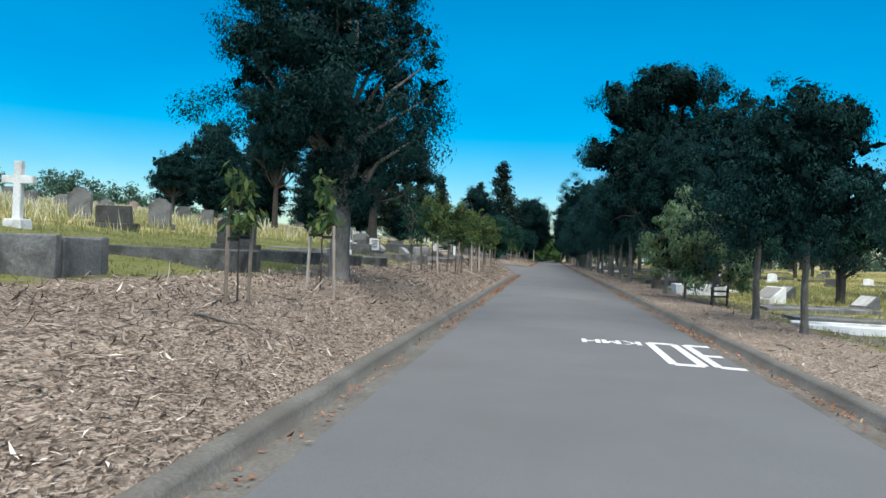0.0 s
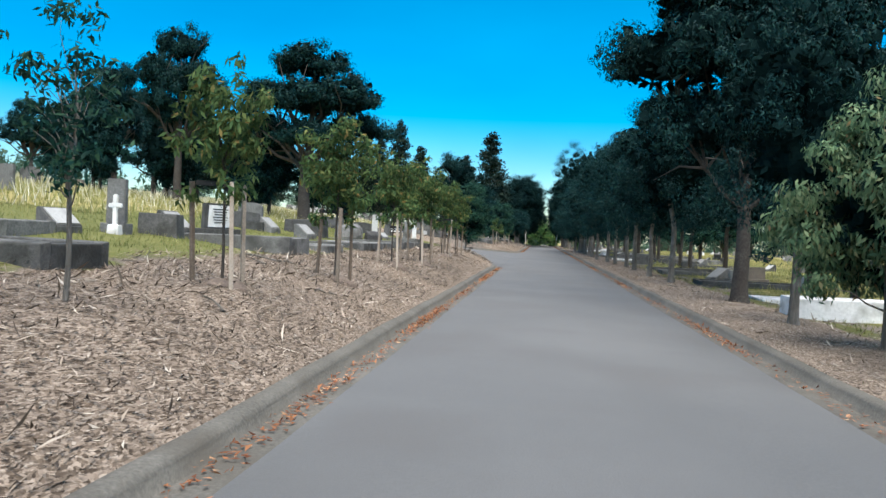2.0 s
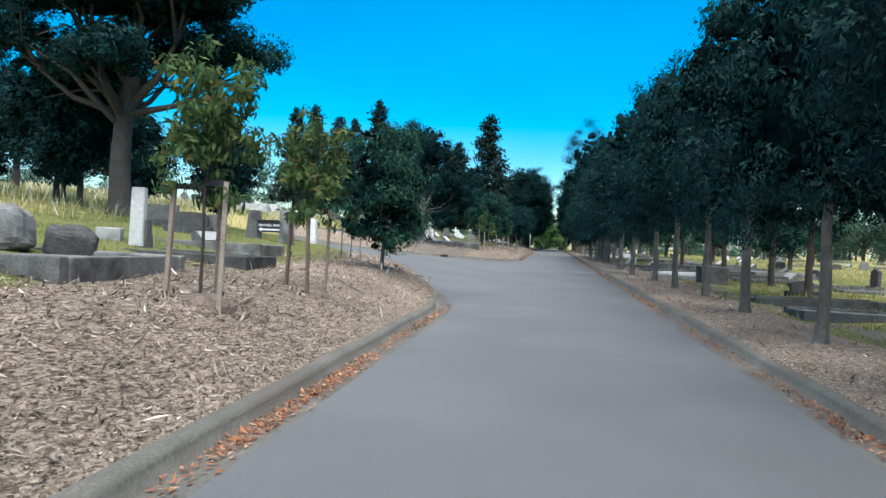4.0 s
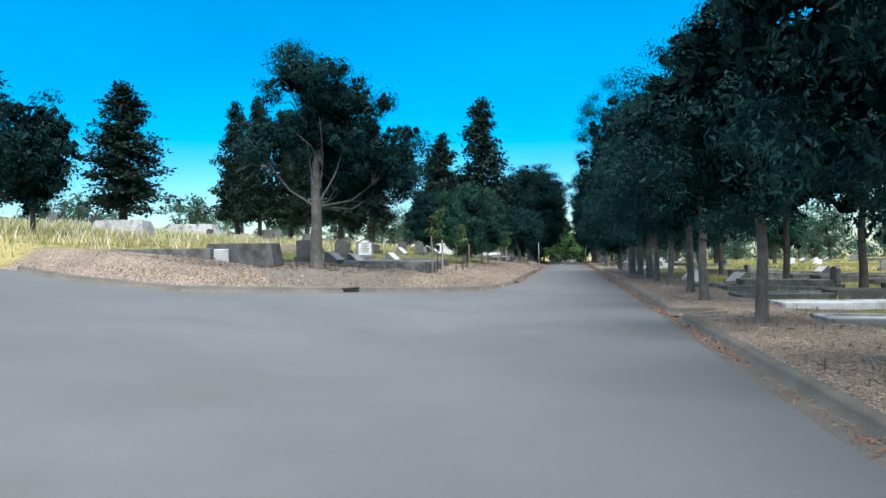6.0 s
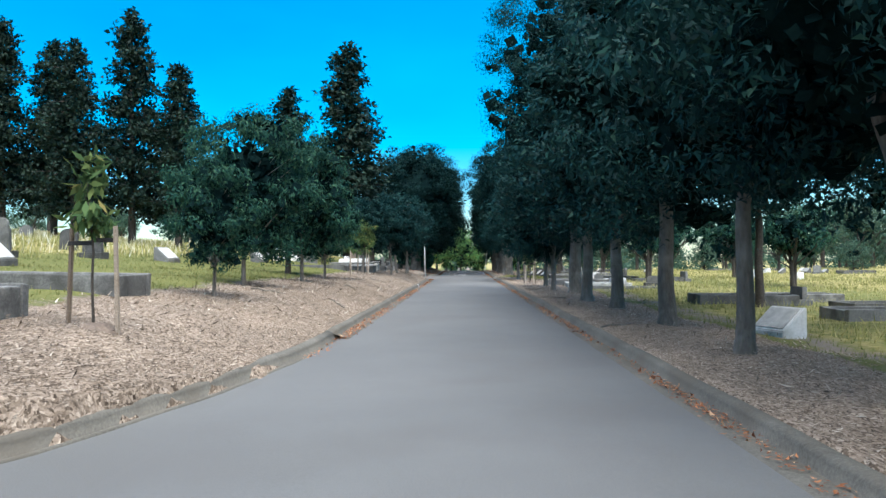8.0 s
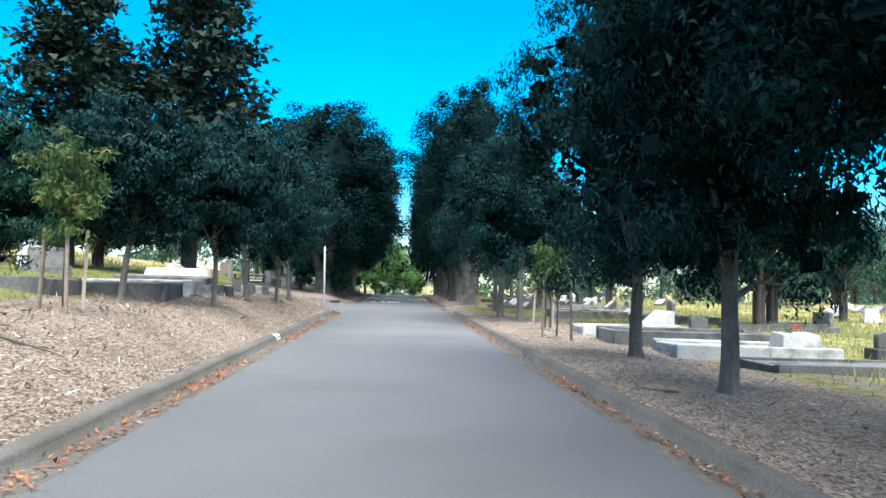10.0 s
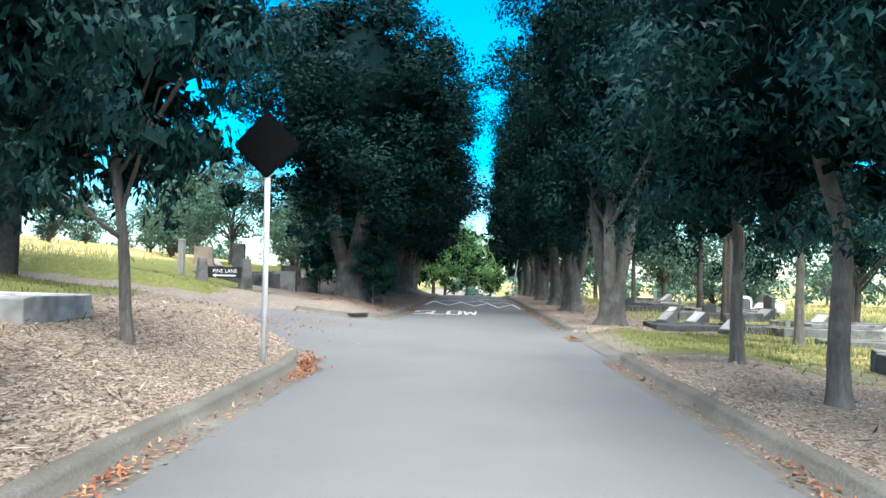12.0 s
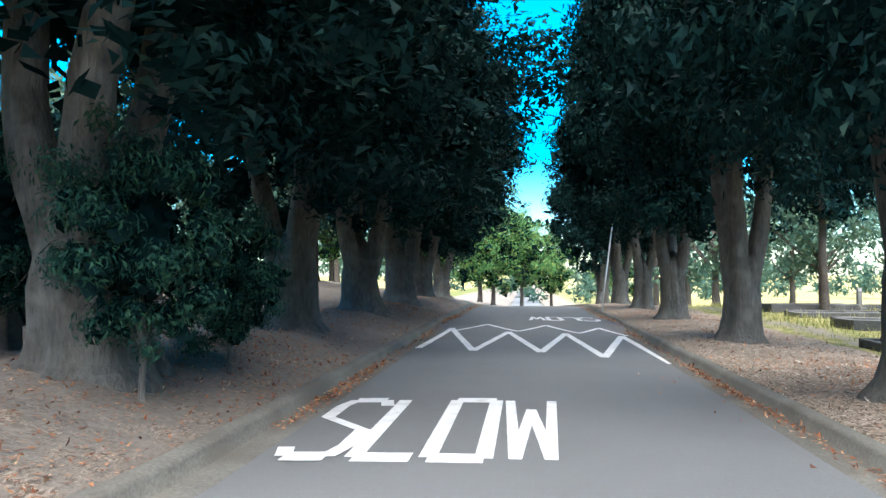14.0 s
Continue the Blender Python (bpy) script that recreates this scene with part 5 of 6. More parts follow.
# upright stones on the bank
headstone(-13.9, 19.0, 1.05, 0.62, "flat", GRAVE_DARK, "broad dark headstone tilting in the grass", 0, 4)
headstone(-15.0, 23.4, 0.76, 1.0, "shoulder", GRAVE_GREY, "tall grey headstone on a stepped base", 0)
desk_stone(-11.6, 21.7, 0.6, 0.42, GRAVE_DARK, "dark sloping desk headstone with a pale plate", 81)
headstone(-10.6, 33.6, 1.0, 0.45, "peak", GRAVE_DARK, "low dark stone with a gabled top", 10)
headstone(-11.5, 36.5, 0.8, 0.7, "round", GRAVE_GREY, "grey round-topped headstone on the bank", 0)
headstone(-12.2, 48.4, 1.1, 0.55, "flat", GRAVE_DARK, "broad dark headstone in green grass", 5)
headstone(-9.9, 46.6, 0.45, 0.5, "round", GRAVE_GREY, "small grey headstone at the side road", 0)


headstone(-9.25, 16.2, 0.85, 0.76, "round", GRAVE_DARK, "broad dark round-shouldered headstone on the bank", 20)
headstone(-9.05, 24.85, 0.3, 0.86, "flat", GRAVE_GREY, "narrow grey stele behind a small white cross", 8, bars=False)
cross(-8.93, 24.6, 0.62, GRAVE_WHITE, "small white cross standing against a grey stele", 8, w=0.07, arm=0.17, foot=0.2)
desk_stone(-9.1, 23.5, 0.55, 0.32, GRAVE_DARK, "low dark sloping headstone in the grass", 86)
block("grave_vault", -8.75, 25.7, (0.7, 0.5, 0.36), GRAVE_DARK, "low dark mossy grave block", 10, top=(0.9, 0.85))
desk_stone(-9.4, 27.5, 0.62, 0.46, GRAVE_DARK, "dark sloping headstone with a pale plate", 87)
headstone(-9.05, 28.6, 0.75, 0.68, "flat", GRAVE_DARK, "dark headstone with a pale lettered panel", 62, bars=True)
desk_stone(-9.95, 34.0, 0.66, 0.42, GRAVE_GREY, "sloping grey desk headstone with a pale plate", 88)
desk_stone(-8.7, 33.4, 0.58, 0.38, GRAVE_GREY, "sloping grey desk headstone with a pale plate", 82)
headstone(-8.5, 41.05, 0.22, 0.92, "flat", GRAVE_PALE, "tall pale pillar stone leaning in the grass", 8, tilt=-3, base=False)
block("grave_vault", -8.52, 41.2, (0.34, 0.3, 0.42), GRAVE_DARK, "dark mossy block behind a pale pillar", 8, top=(0.8, 0.8))
headstone(-10.3, 46.3, 0.85, 0.5, "round", GRAVE_DARK, "dark rounded headstone by the side road", 15)
desk_stone(-8.85, 44.25, 0.8, 0.26, GRAVE_DARK, "low grave wedge with a long pale slab", 84)
block("grave_vault", -9.5, 36.0, (1.25, 0.7, 0.44), GRAVE_DARK, "long dark mossy vault in the grass", 4, top=(0.93, 0.85))
broken_stone(-8.75, 38.3, 0.95, 0.5, 0.48, GRAVE_GREY, "broken round-topped vault stone streaked with dirt", 12, -8)
broken_stone(-8.05, 38.75, 0.62, 0.34, 0.36, GRAVE_DARK, "dark broken stone leaning against a vault", 30, 14)
block("footstone", -9.3, 41.6, (0.4, 0.3, 0.2), GRAVE_PALE, "small pale marker block in the grass", 20)
block("stone_post", -8.45, 49.6, (0.2, 0.2, 0.66), GRAVE_WHITE, "white-painted stone post at the road corner", 0, "post")
# corner by the side road
block("grave_vault", -10.2, 66.7, (1.9, 1.1, 0.5), GRAVE_DARK, "large dark mossy vault block", 8, top=(0.86, 0.9))
plinth(-12.4, 66.4, 3.2, 1.2, 0.3, GRAVE_GREY, GS, 4)
block("plaque", -10.5, 66.0, (0.36, 0.06, 0.3), GRAVE_PALE, "pale plaque leaning on the vault", 8, "plaque")
headstone(-9.6, 69.6, 0.5, 0.65, "flat", GRAVE_DARK, "dark tapered headstone behind a gum trunk", 20)
plinth(-7.4, 71.3, 2.7, 1.2, 0.4, GRAVE_GREY, GS, -4)
plinth(-7.7, 74.4, 2.7, 1.2, 0.36, GRAVE_GREY, GS)
plinth(-8.0, 78.2, 2.6, 1.2, 0.34, GRAVE_GREY, GS)
for k in range(4):
    desk_stone(-9.2 + 0.75 * (k % 2) - 0.2 * k, 71.4 + 0.5 * k, 0.62, 0.36, GRAVE_DARK, "low dark sloping headstone with a pale plate, in a row", 80)
headstone(-9.6, 76.4, 0.64, 0.82, "shoulder", GRAVE_GREY, "grey headstone with a white lettered panel", 12, bars=True)
headstone(-13.1, 80.2, 0.85, 0.85, "flat", GRAVE_GREY, "tall plain grey headstone", 5)
headstone(-13.2, 77.6, 1.0, 0.35, "flat", SANDSTONE, "low reddish sandstone headstone", 5)
desk_stone(-8.6, 76.9, 0.6, 0.42, GRAVE_GREY, "sloping headstone with a pale plate", 79)
headstone(-11.2, 78.6, 0.6, 0.7, "round", GRAVE_DARK, "dark rounded headstone in the grass", 0)
rnd = random.Random(21)
for k in range(10):
    y = 82 + 3.1 * k
    if k % 3 == 0:
        desk_stone(-10.5 - rnd.uniform(0, 4), y, 0.7, 0.5, GRAVE_GREY, "sloping grey headstone with a pale plate", 80)
    else:
        headstone(-10.0 - rnd.uniform(0, 4.5), y, rnd.uniform(0.5, 0.9), rnd.uniform(0.5, 0.9), rnd.choice(("flat", "round", "peak")), rnd.choice((GRAVE_GREY, GRAVE_DARK)), "weathered grey headstone among grass", rnd.uniform(-10, 10), rnd.uniform(-4, 4))
plinth(-7.5, 103.2, 2.6, 1.5, 0.3, GRAVE_GREY, GS)
plinth(-7.5, 105.0, 2.6, 0.9, 0.36, GRAVE_PALE, "pale cement grave surround on the bank")
plinth(-7.4, 107.6, 2.6, 1.2, 0.26, GRAVE_GREY, GS)
plinth(-8.4, 100.6, 2.6, 1.4, 0.28, GRAVE_GREY, GS)
plinth(-8.2, 109.5, 2.4, 1.2, 0.32, GRAVE_GREY, GS)
plinth(-7.2, 112.1, 2.4, 1.2, 0.26, GRAVE_PALE, "pale cement grave surround on the bank")
headstone(-6.55, 110.6, 0.26, 0.34, "flat", GRAVE_GREY, "low broken grey headstone beside the mulch", 10, tilt=3, base=False)
headstone(-6.2, 110.75, 0.3, 0.3, "round", GRAVE_GREY, "low broken grey headstone beside the mulch", -8, base=False)
block("white_vault", -8.3, 110.95, (2.1, 1.0, 0.46), GRAVE_WHITE, "tiered white-painted vault on the bank", 6, top=(0.78, 0.72))
desk_stone(-8.9, 113.3, 0.9, 0.5, GRAVE_WHITE, "white marble sloping headstone", 84)
desk_stone(-11.6, 109.6, 0.95, 0.72, GRAVE_WHITE, "steep white marble headstone on the bank", 88)
cross(-11.8, 107, 1.1, GRAVE_WHITE, "white cross among the graves", 0)
# upper slope, seen over the first rows
for k in range(46):
    y = rnd.uniform(20, 118)
    x = -rnd.uniform(15, 40)
    if 52 < y - (-x - 12) * 0.9 < 68:
        continue
    headstone(x, y, rnd.uniform(0.5, 0.95), rnd.uniform(0.5, 1.0), rnd.choice(("flat", "round", "peak", "shoulder")), rnd.choice((GRAVE_GREY, GRAVE_DARK, GRAVE_GREY, SANDSTONE)), "weathered headstone in tall dry grass on the rise", rnd.uniform(-12, 12), rnd.uniform(-4, 4), base=False)
block("white_vault", -32.6, 106.5, (4.5, 2.0, 0.9), GRAVE_PALE, "long pale vault on the rise", 5, top=(0.8, 0.7))
block("white_vault", -24, 83, (3.0, 1.6, 0.6), GRAVE_PALE, "pale weathered vault on the rise", 5, top=(0.8, 0.7))
# by the lane
headstone(-11.4, 131.0, 0.7, 0.78, "flat", SANDSTONE, "tall weathered headstone on a plinth", 0)
headstone(-10.8, 133.1, 0.48, 1.05, "flat", GRAVE_DARK, "tall dark pillar headstone", 0)
desk_stone(-11.4, 132.2, 0.7, 0.42, GRAVE_DARK, "dark sloping headstone with a pale plate", 88)
plinth(-9.5, 128.2, 2.6, 2.0, 0.42, GRAVE_DARK, GD, -30)
plinth(-10.3, 131.3, 3.4, 1.2, 0.4, GRAVE_DARK, GD, -20)
block("footstone", -7.85, 128.4, (0.74, 0.3, 0.55), GRAVE_GREY, "lichen-spotted square headstone under a fig", 0)
block("footstone", -7.25, 129.2, (0.6, 0.3, 0.45), GRAVE_DARK, "small dark headstone under a fig", 10)
block("stone_post", -10.0, 125.4, (0.15, 0.15, 0.98), GRAVE_PALE, "white-painted stone post by the lane", 0, "post")
headstone(-8.2, 130.6, 0.7, 0.7, "flat", GRAVE_DARK, "dark headstone under a fig", 0)
# falling side of the road
RW = "low white-painted grave surround in the grass"
RG = "low grey grave surround beside the mulch"
plinth(3.55, 15.0, 2.6, 1.2, 0.16, GRAVE_WHITE, RW)
plinth(4.2, 17.6, 2.6, 1.2, 0.12, GRAVE_GREY, RG)
block("grave_vault", 2.95, 27.9, (1.75, 1.0, 0.36), GRAVE_WHITE, "low white-painted vault in the grass", 0)
desk_stone(4.5, 24.9, 1.0, 0.5, GRAVE_WHITE, "sloping white marble headstone in the grass", -75)
for x, y in ((6.3, 22.4), (7.0, 19.8), (6.0, 28.4), (8.2, 24.0)):
    desk_stone(x, y, 0.7, 0.42, GRAVE_GREY, "sloping headstone with a bright plate", -75)
plinth(4.6, 21.0, 2.8, 1.2, 0.12, GRAVE_GREY, RG)
plinth(3.9, 31.9, 2.6, 1.2, 0.12, GRAVE_WHITE, RW)
plinth(3.9, 37.4, 3.0, 1.4, 0.14, GRAVE_DARK, "low dark grave surround beside the mulch")
desk_stone(3.9, 41.4, 0.8, 0.5, GRAVE_GREY, "sloping grey headstone with a pale plate", -76)
headstone(4.3, 40.2, 0.7, 0.48, "peak", GRAVE_GREY, "small gabled headstone in the grass", 20)
headstone(4.9, 40.3, 0.6, 0.56, "flat", SANDSTONE, "brown sandstone headstone in the grass", 10)
desk_stone(5.6, 38.0, 0.7, 0.45, GRAVE_GREY, "sloping grey headstone with a pale plate", -81)
block("grave_vault", 3.5, 57.6, (0.9, 1.0, 0.6), GRAVE_GREY, "grey vault block with a pale lid", 0)
plinth(3.9, 45.4, 2.8, 1.2, 0.16, GRAVE_GREY, RG)
plinth(4.0, 48.9, 2.9, 1.3, 0.22, GRAVE_DARK, "dark grave surround beside the mulch")
headstone(5.1, 53.2, 0.7, 0.46, "round", GRAVE_DARK, "low rounded dark headstone in the grass", 15)
plinth(3.4, 61.2, 2.4, 1.2, 0.14, GRAVE_PALE, "pale low grave surround in the grass")
plinth(3.6, 64.6, 2.4, 1.2, 0.12, GRAVE_WHITE, RW)
plinth(3.7, 68.2, 2.8, 1.3, 0.14, GRAVE_GREY, RG)
plinth(4.1, 71.8, 2.8, 1.3, 0.14, GRAVE_GREY, RG)
desk_stone(3.9, 75.6, 0.8, 0.48, GRAVE_GREY, "sloping grey headstone with a pale plate", -71)
headstone(4.4, 77.5, 0.85, 0.48, "flat", GRAVE_DARK, "broad dark headstone in the grass", 20)
desk_stone(3.0, 79.6, 0.7, 0.45, GRAVE_WHITE, "white sloping headstone by the mulch", -70)
plinth(3.6, 74.0, 2.6, 1.1, 0.12, GRAVE_GREY, RG)
plinth(4.0, 101.2, 2.8, 1.2, 0.2, GRAVE_PALE, "pale marble grave surround beside the mulch")
plinth(4.7, 99.2, 3.0, 1.3, 0.14, GRAVE_GREY, RG)
block("grave_vault", 4.9, 101.2, (0.9, 0.6, 0.4), GRAVE_PALE, "pale marble chest with flowers on it", 0, top=(0.7, 0.7))
plinth(3.6, 103.1, 3.0, 1.3, 0.3, GRAVE_GREY, RG)
plinth(3.7, 106.4, 2.7, 1.2, 0.22, GRAVE_PALE, "pale low grave surround beside the mulch")
headstone(4.7, 104.9, 0.42, 0.55, "shoulder", GRAVE_GREY, "small grey shouldered headstone in the grass", 10)
desk_stone(4.75, 103.6, 0.6, 0.34, GRAVE_DARK, "dark sloping headstone with a pale plate", -76)
desk_stone(5.0, 108.5, 0.95, 0.55, GRAVE_PALE, "broad pale sloping headstone in the grass", -80)
headstone(6.4, 100.8, 0.7, 0.45, "round", GRAVE_DARK, "dark rounded headstone in the grass", 0)
for x, y, h, k in ((3.8, 121.9, 0.4, 0), (4.3, 128.9, 0.48, 0), (5.6, 129.2, 0.52, 1), (3.3, 125.5, 0.4, 0), (3.75, 124.3, 0.45, 0), (4.4, 123.6, 0.4, 1), (4.6, 136.5, 0.47, 1), (6.8, 131, 0.5, 1), (7.6, 126, 0.5, 0), (8.8, 135, 0.6, 1)):
    if k:
        headstone(x, y, 0.42, h, "round", GRAVE_DARK, "small dark headstone in dry grass", 10)
    else:
        desk_stone(x, y, 0.5, h * 0.85, GRAVE_DARK, "dark sloping headstone with a bright plate", -75)
plinth(3.9, 123.2, 3.2, 1.4, 0.14, GRAVE_DARK, "low dark grave surround in the grass")
plinth(5.0, 134.6, 3.4, 1.4, 0.14, GRAVE_DARK, "low dark grave surround in the grass")
for k in range(38):
    y = 56 + 2.45 * k + rnd.uniform(-0.4, 0.4)
    if 92 < y < 109:
        continue
    x = rnd.uniform(4.6, 9.5)
    plinth(x, y, 2.6, 1.2, rnd.uniform(0.12, 0.3), rnd.choice((GRAVE_GREY, GRAVE_DARK)), "low grey grave surround in rough grass")
    if k % 3 == 0:
        desk_stone(x + 1.5, y, 0.7, rnd.uniform(0.35, 0.5), rnd.choice((GRAVE_GREY, GRAVE_DARK, GRAVE_PALE)), "sloping headstone at the end of a grave", rnd.uniform(-100, -70))
    elif k % 3 == 1:
        headstone(x + 1.5, y, rnd.uniform(0.5, 0.8), rnd.uniform(0.4, 0.8), rnd.choice(("flat", "round", "peak")), rnd.choice((GRAVE_GREY, GRAVE_DARK)), "weathered headstone at the end of a grave", rnd.uniform(70, 100), rnd.uniform(-4, 4))
for k in range(70):
    y = rnd.uniform(14, 150)
    x = rnd.uniform(7, 34)
    c = rnd.random()
    if c < 0.35:
        desk_stone(x, y, 0.7, rnd.uniform(0.35, 0.5), rnd.choice((GRAVE_GREY, GRAVE_WHITE, GRAVE_DARK)), "sloping headstone in long grass", rnd.uniform(-105, -65))
    elif c < 0.75:
        headstone(x, y, rnd.uniform(0.5, 0.8), rnd.uniform(0.4, 0.75), rnd.choice(("flat", "round", "peak")), rnd.choice((GRAVE_GREY, GRAVE_DARK, GRAVE_WHITE)), "weathered headstone in long grass", rnd.uniform(-10, 10), rnd.uniform(-4, 4))
    else:
        plinth(x, y, 2.4, 1.2, rnd.uniform(0.1, 0.25), rnd.choice((GRAVE_GREY, GRAVE_DARK)), "low grave surround in long grass")

# ---- road marks, posts, signs ----


def strokes_mesh(name, strokes, width, place):
    """Painted strokes: each a list of points; place maps (u, v) on to the road."""
    vs, fs = [], []
    for st in strokes:
        for (a, b) in zip(st[:-1], st[1:]):
            a, b = Vector(place(*a)), Vector(place(*b))
            n = max(1, int((b - a).length / 0.3))
            d = (b - a).normalized()
            s = Vector((-d.y, d.x)) * width / 2
            base = len(vs)
            for i in range(n + 1):
                p = a.lerp(b, i / n)
                for q in (p + s, p - s):
                    vs.append((q.x, q.y, road_z(q.x, q.y) + 0.005))
            for i in range(n):
                k = base + 2 * i
                fs.append((k, k + 1, k + 3, k + 2))
    me = mesh_from(name, vs, fs, PAINT)
    return me


GLYPH = {
    "S": [[(1, 0.86), (0.85, 1), (0.15, 1), (0, 0.86), (0, 0.62), (1, 0.38), (1, 0.14), (0.85, 0), (0.15, 0), (0, 0.12)]],
    "L": [[(0.08, 1), (0.08, 0), (1, 0)]],
    "O": [[(0.06, 0), (0.94, 0), (0.94, 1), (0.06, 1), (0.06, 0)]],
    "W": [[(0.04, 1), (0.22, 0), (0.5, 0.8), (0.78, 0), (0.96, 1)]],
    "3": [[(0, 1), (0.94, 1), (0.94, 0), (0, 0)], [(0.25, 0.52), (0.94, 0.52)]],
    "0": [[(0.06, 0), (0.94, 0), (0.94, 1), (0.06, 1), (0.06, 0)]],
    "K": [[(0, 0), (0, 1)], [(0.05, 0.45), (1, 1)], [(0.3, 0.6), (1, 0)]],
    "M": [[(0, 0), (0, 1), (0.5, 0.35), (1, 1), (1, 0)]],
    "H": [[(0, 0), (0, 1)], [(1, 0), (1, 1)], [(0, 0.5), (1, 0.5)]],
}


def glyph_poly(ch, u0, u1, v0, v1, wu, wv):
    """Flat letter strokes as quads, wider across the road than the painter's eye sees them."""
    quads = []
    for st in GLYPH[ch]:
        pts = [(u0 + (u1 - u0) * a, v0 + (v1 - v0) * b) for a, b in st]
        for (a, b), (c, d) in zip(pts[:-1], pts[1:]):
            if abs(b - d) > abs(a - c) * 0.8:
                wu_ = wu * (0.72 if ch == "W" else 1)
                quads.append([(a - wu_ / 2, b), (a + wu_ / 2, b), (c + wu_ / 2, d), (c - wu_ / 2, d)])
            else:
                quads.append([(a, b - wv / 2), (c, d - wv / 2), (c, d + wv / 2), (a, b + wv / 2)])
    return quads


def road_word(word, name, u0, v0, cw, ch, gap, wu, wv, flip, label):
    """A word painted on the road; flip: written for those who come the other way."""
    ob = new(name)
    for i, c in enumerate(word):
        qs = glyph_poly(c, i * (cw + gap), i * (cw + gap) + cw, 0, ch, wu, wv)
        vs, fs = [], []
        for j, q in enumerate(qs):
            n = 6
            base = len(vs)
            for k in range(n + 1):
                t = k / n
                for (ax, ay), (bx, by) in ((q[0], q[3]), (q[1], q[2])):
                    u, v = ax + (bx - ax) * t, ay + (by - ay) * t
                    x, y = (u0 - u, v0 - v) if flip else (u0 + u, v0 + v)
                    vs.append((x, y, road_z(x, y) + 0.004 + 0.0006 * j))
            for k in range(n):
                a = base + 2 * k
                fs.append((a, a + 1, a + 3, a + 2))
        part("letter", mesh_from("letter", vs, fs, PAINT), PAINT, ob)
    return tagged(ob, label, "road marking", kind="structure")


road_word("SLOW", "road_marking_slow", -3.69, 127.25, 0.41, 2.2, 0.085, 0.12, 0.24, False, "white painted word SLOW on the asphalt")
road_word("SLOW", "road_marking_slow", -0.3, 142.75, 0.35, 2.25, 0.08, 0.115, 0.22, True, "white painted word SLOW for oncoming cars")
road_word("30", "road_marking_speed", -0.08, 11.25, 0.38, 2.12, 0.12, 0.11, 0.2, True, "white painted numerals 30 for oncoming cars")
road_word("KMH", "road_marking_unit", -1.1, 11.3, 0.19, 0.44, 0.09, 0.07, 0.09, True, "white painted letters KMH for oncoming cars")


def zigzag(name, pts, w, label):
    ob = new(name)
    for a, b in zip(pts[:-1], pts[1:]):
        me = strokes_mesh("stroke", [[a, b]], w, lambda x, y: (x, y))
        part("stroke", me, PAINT, ob)
    return tagged(ob, label, "road marking", kind="structure")


zigzag("road_marking_zigzag", [(-3.77, 134.5), (-3.63, 138.7), (-2.85, 134.0), (-2.39, 137.7), (-1.82, 133.8), (-1.27, 137.4), (-0.94, 133.25), (-0.23, 137.1), (-0.12, 132.7)], 0.12, "white zigzag line across the speed hump")
# set short of the hump's crest to overlap the first in the camera's view
zigzag("road_marking_zigzag", [(-3.55, 138.0), (-2.9, 139.4), (-2.2, 137.8), (-1.6, 139.2), (-1.0, 137.5), (-0.5, 138.8), (-0.1, 137.2)], 0.09, "second white zigzag on the far side of the speed hump")


def pole_mesh(h, r, sides=14):
    bm = bmesh.new()
    bmesh.ops.create_cone(bm, cap_ends=True, segments=sides, radius1=r, radius2=r, depth=h + 0.3, matrix=Matrix.Translation((0, 0, h / 2 - 0.15)))
    for f in bm.faces:
        f.smooth = len(f.verts) == 4
    return bm


def warning_sign(x, y):
    ob = new("sign_post")
    part("pole", pole_mesh(2.75, 0.032), POST_WHITE, ob, "white painted steel pole")
    s = 0.37
    o = []
    for k in range(4):
        a = math.pi / 2 * k
        for t in (-0.09, 0, 0.09):
            o.append((s * math.cos(a + t) * (0.97 if t else 1), s * math.sin(a + t) * (0.97 if t else 1)))
    pl = part("plate", outline_slab([(u, v + 2.42) for u, v in o], 0.006, (0, -0.042, 0), 0.0), SIGN_SHADE, ob, "diamond warning plate, painted as dark as it looks in shade")
    ring = outline_slab([(u * 0.9, v * 0.9 + 2.42) for u, v in o], 0.003, (0, -0.048, 0), 0.0)
    part("face", ring, SIGN_FACE, pl)
    for z in (2.28, 2.56):
        part("bracket", box((0.11, 0.05, 0.03), (0, -0.018, z)), STEEL, ob)
    ob.matrix_basis = pose(x, y, gz(x, y), 0, -0.8, -3)
    return tagged(ob, "diamond warning sign on a white pole in mulch", "road sign")


# same near-black shade put into the colour of the sign's front
SIGN_FACE = surface("shaded sign sheeting", (0.004, 0.005, 0.006), (0.007, 0.008, 0.009), (0.011, 0.013, 0.013), 2, 30, 0.5, 0.02)
SIGN_FACE.node_tree.nodes["Principled BSDF"].inputs["Specular IOR Level"].default_value = 0.05
warning_sign(-4.3, 113.25)


def white_post(x, y, h, tilt=0.0, r=0.02):
    ob = new("marker_post")
    part("post", pole_mesh(h, r), POST_WHITE, ob)
    part("cap", box((r * 2.2, r * 2.2, 0.02), (0, 0, h), 0.004), STEEL, ob)
    ob.matrix_basis = pose(x, y, gz(x, y), 0, tilt, 0)
    return tagged(ob, "thin white marker post leaning beside the kerb", "post")


white_post(0.24, 145.6, 2.6, 7.5, 0.022)


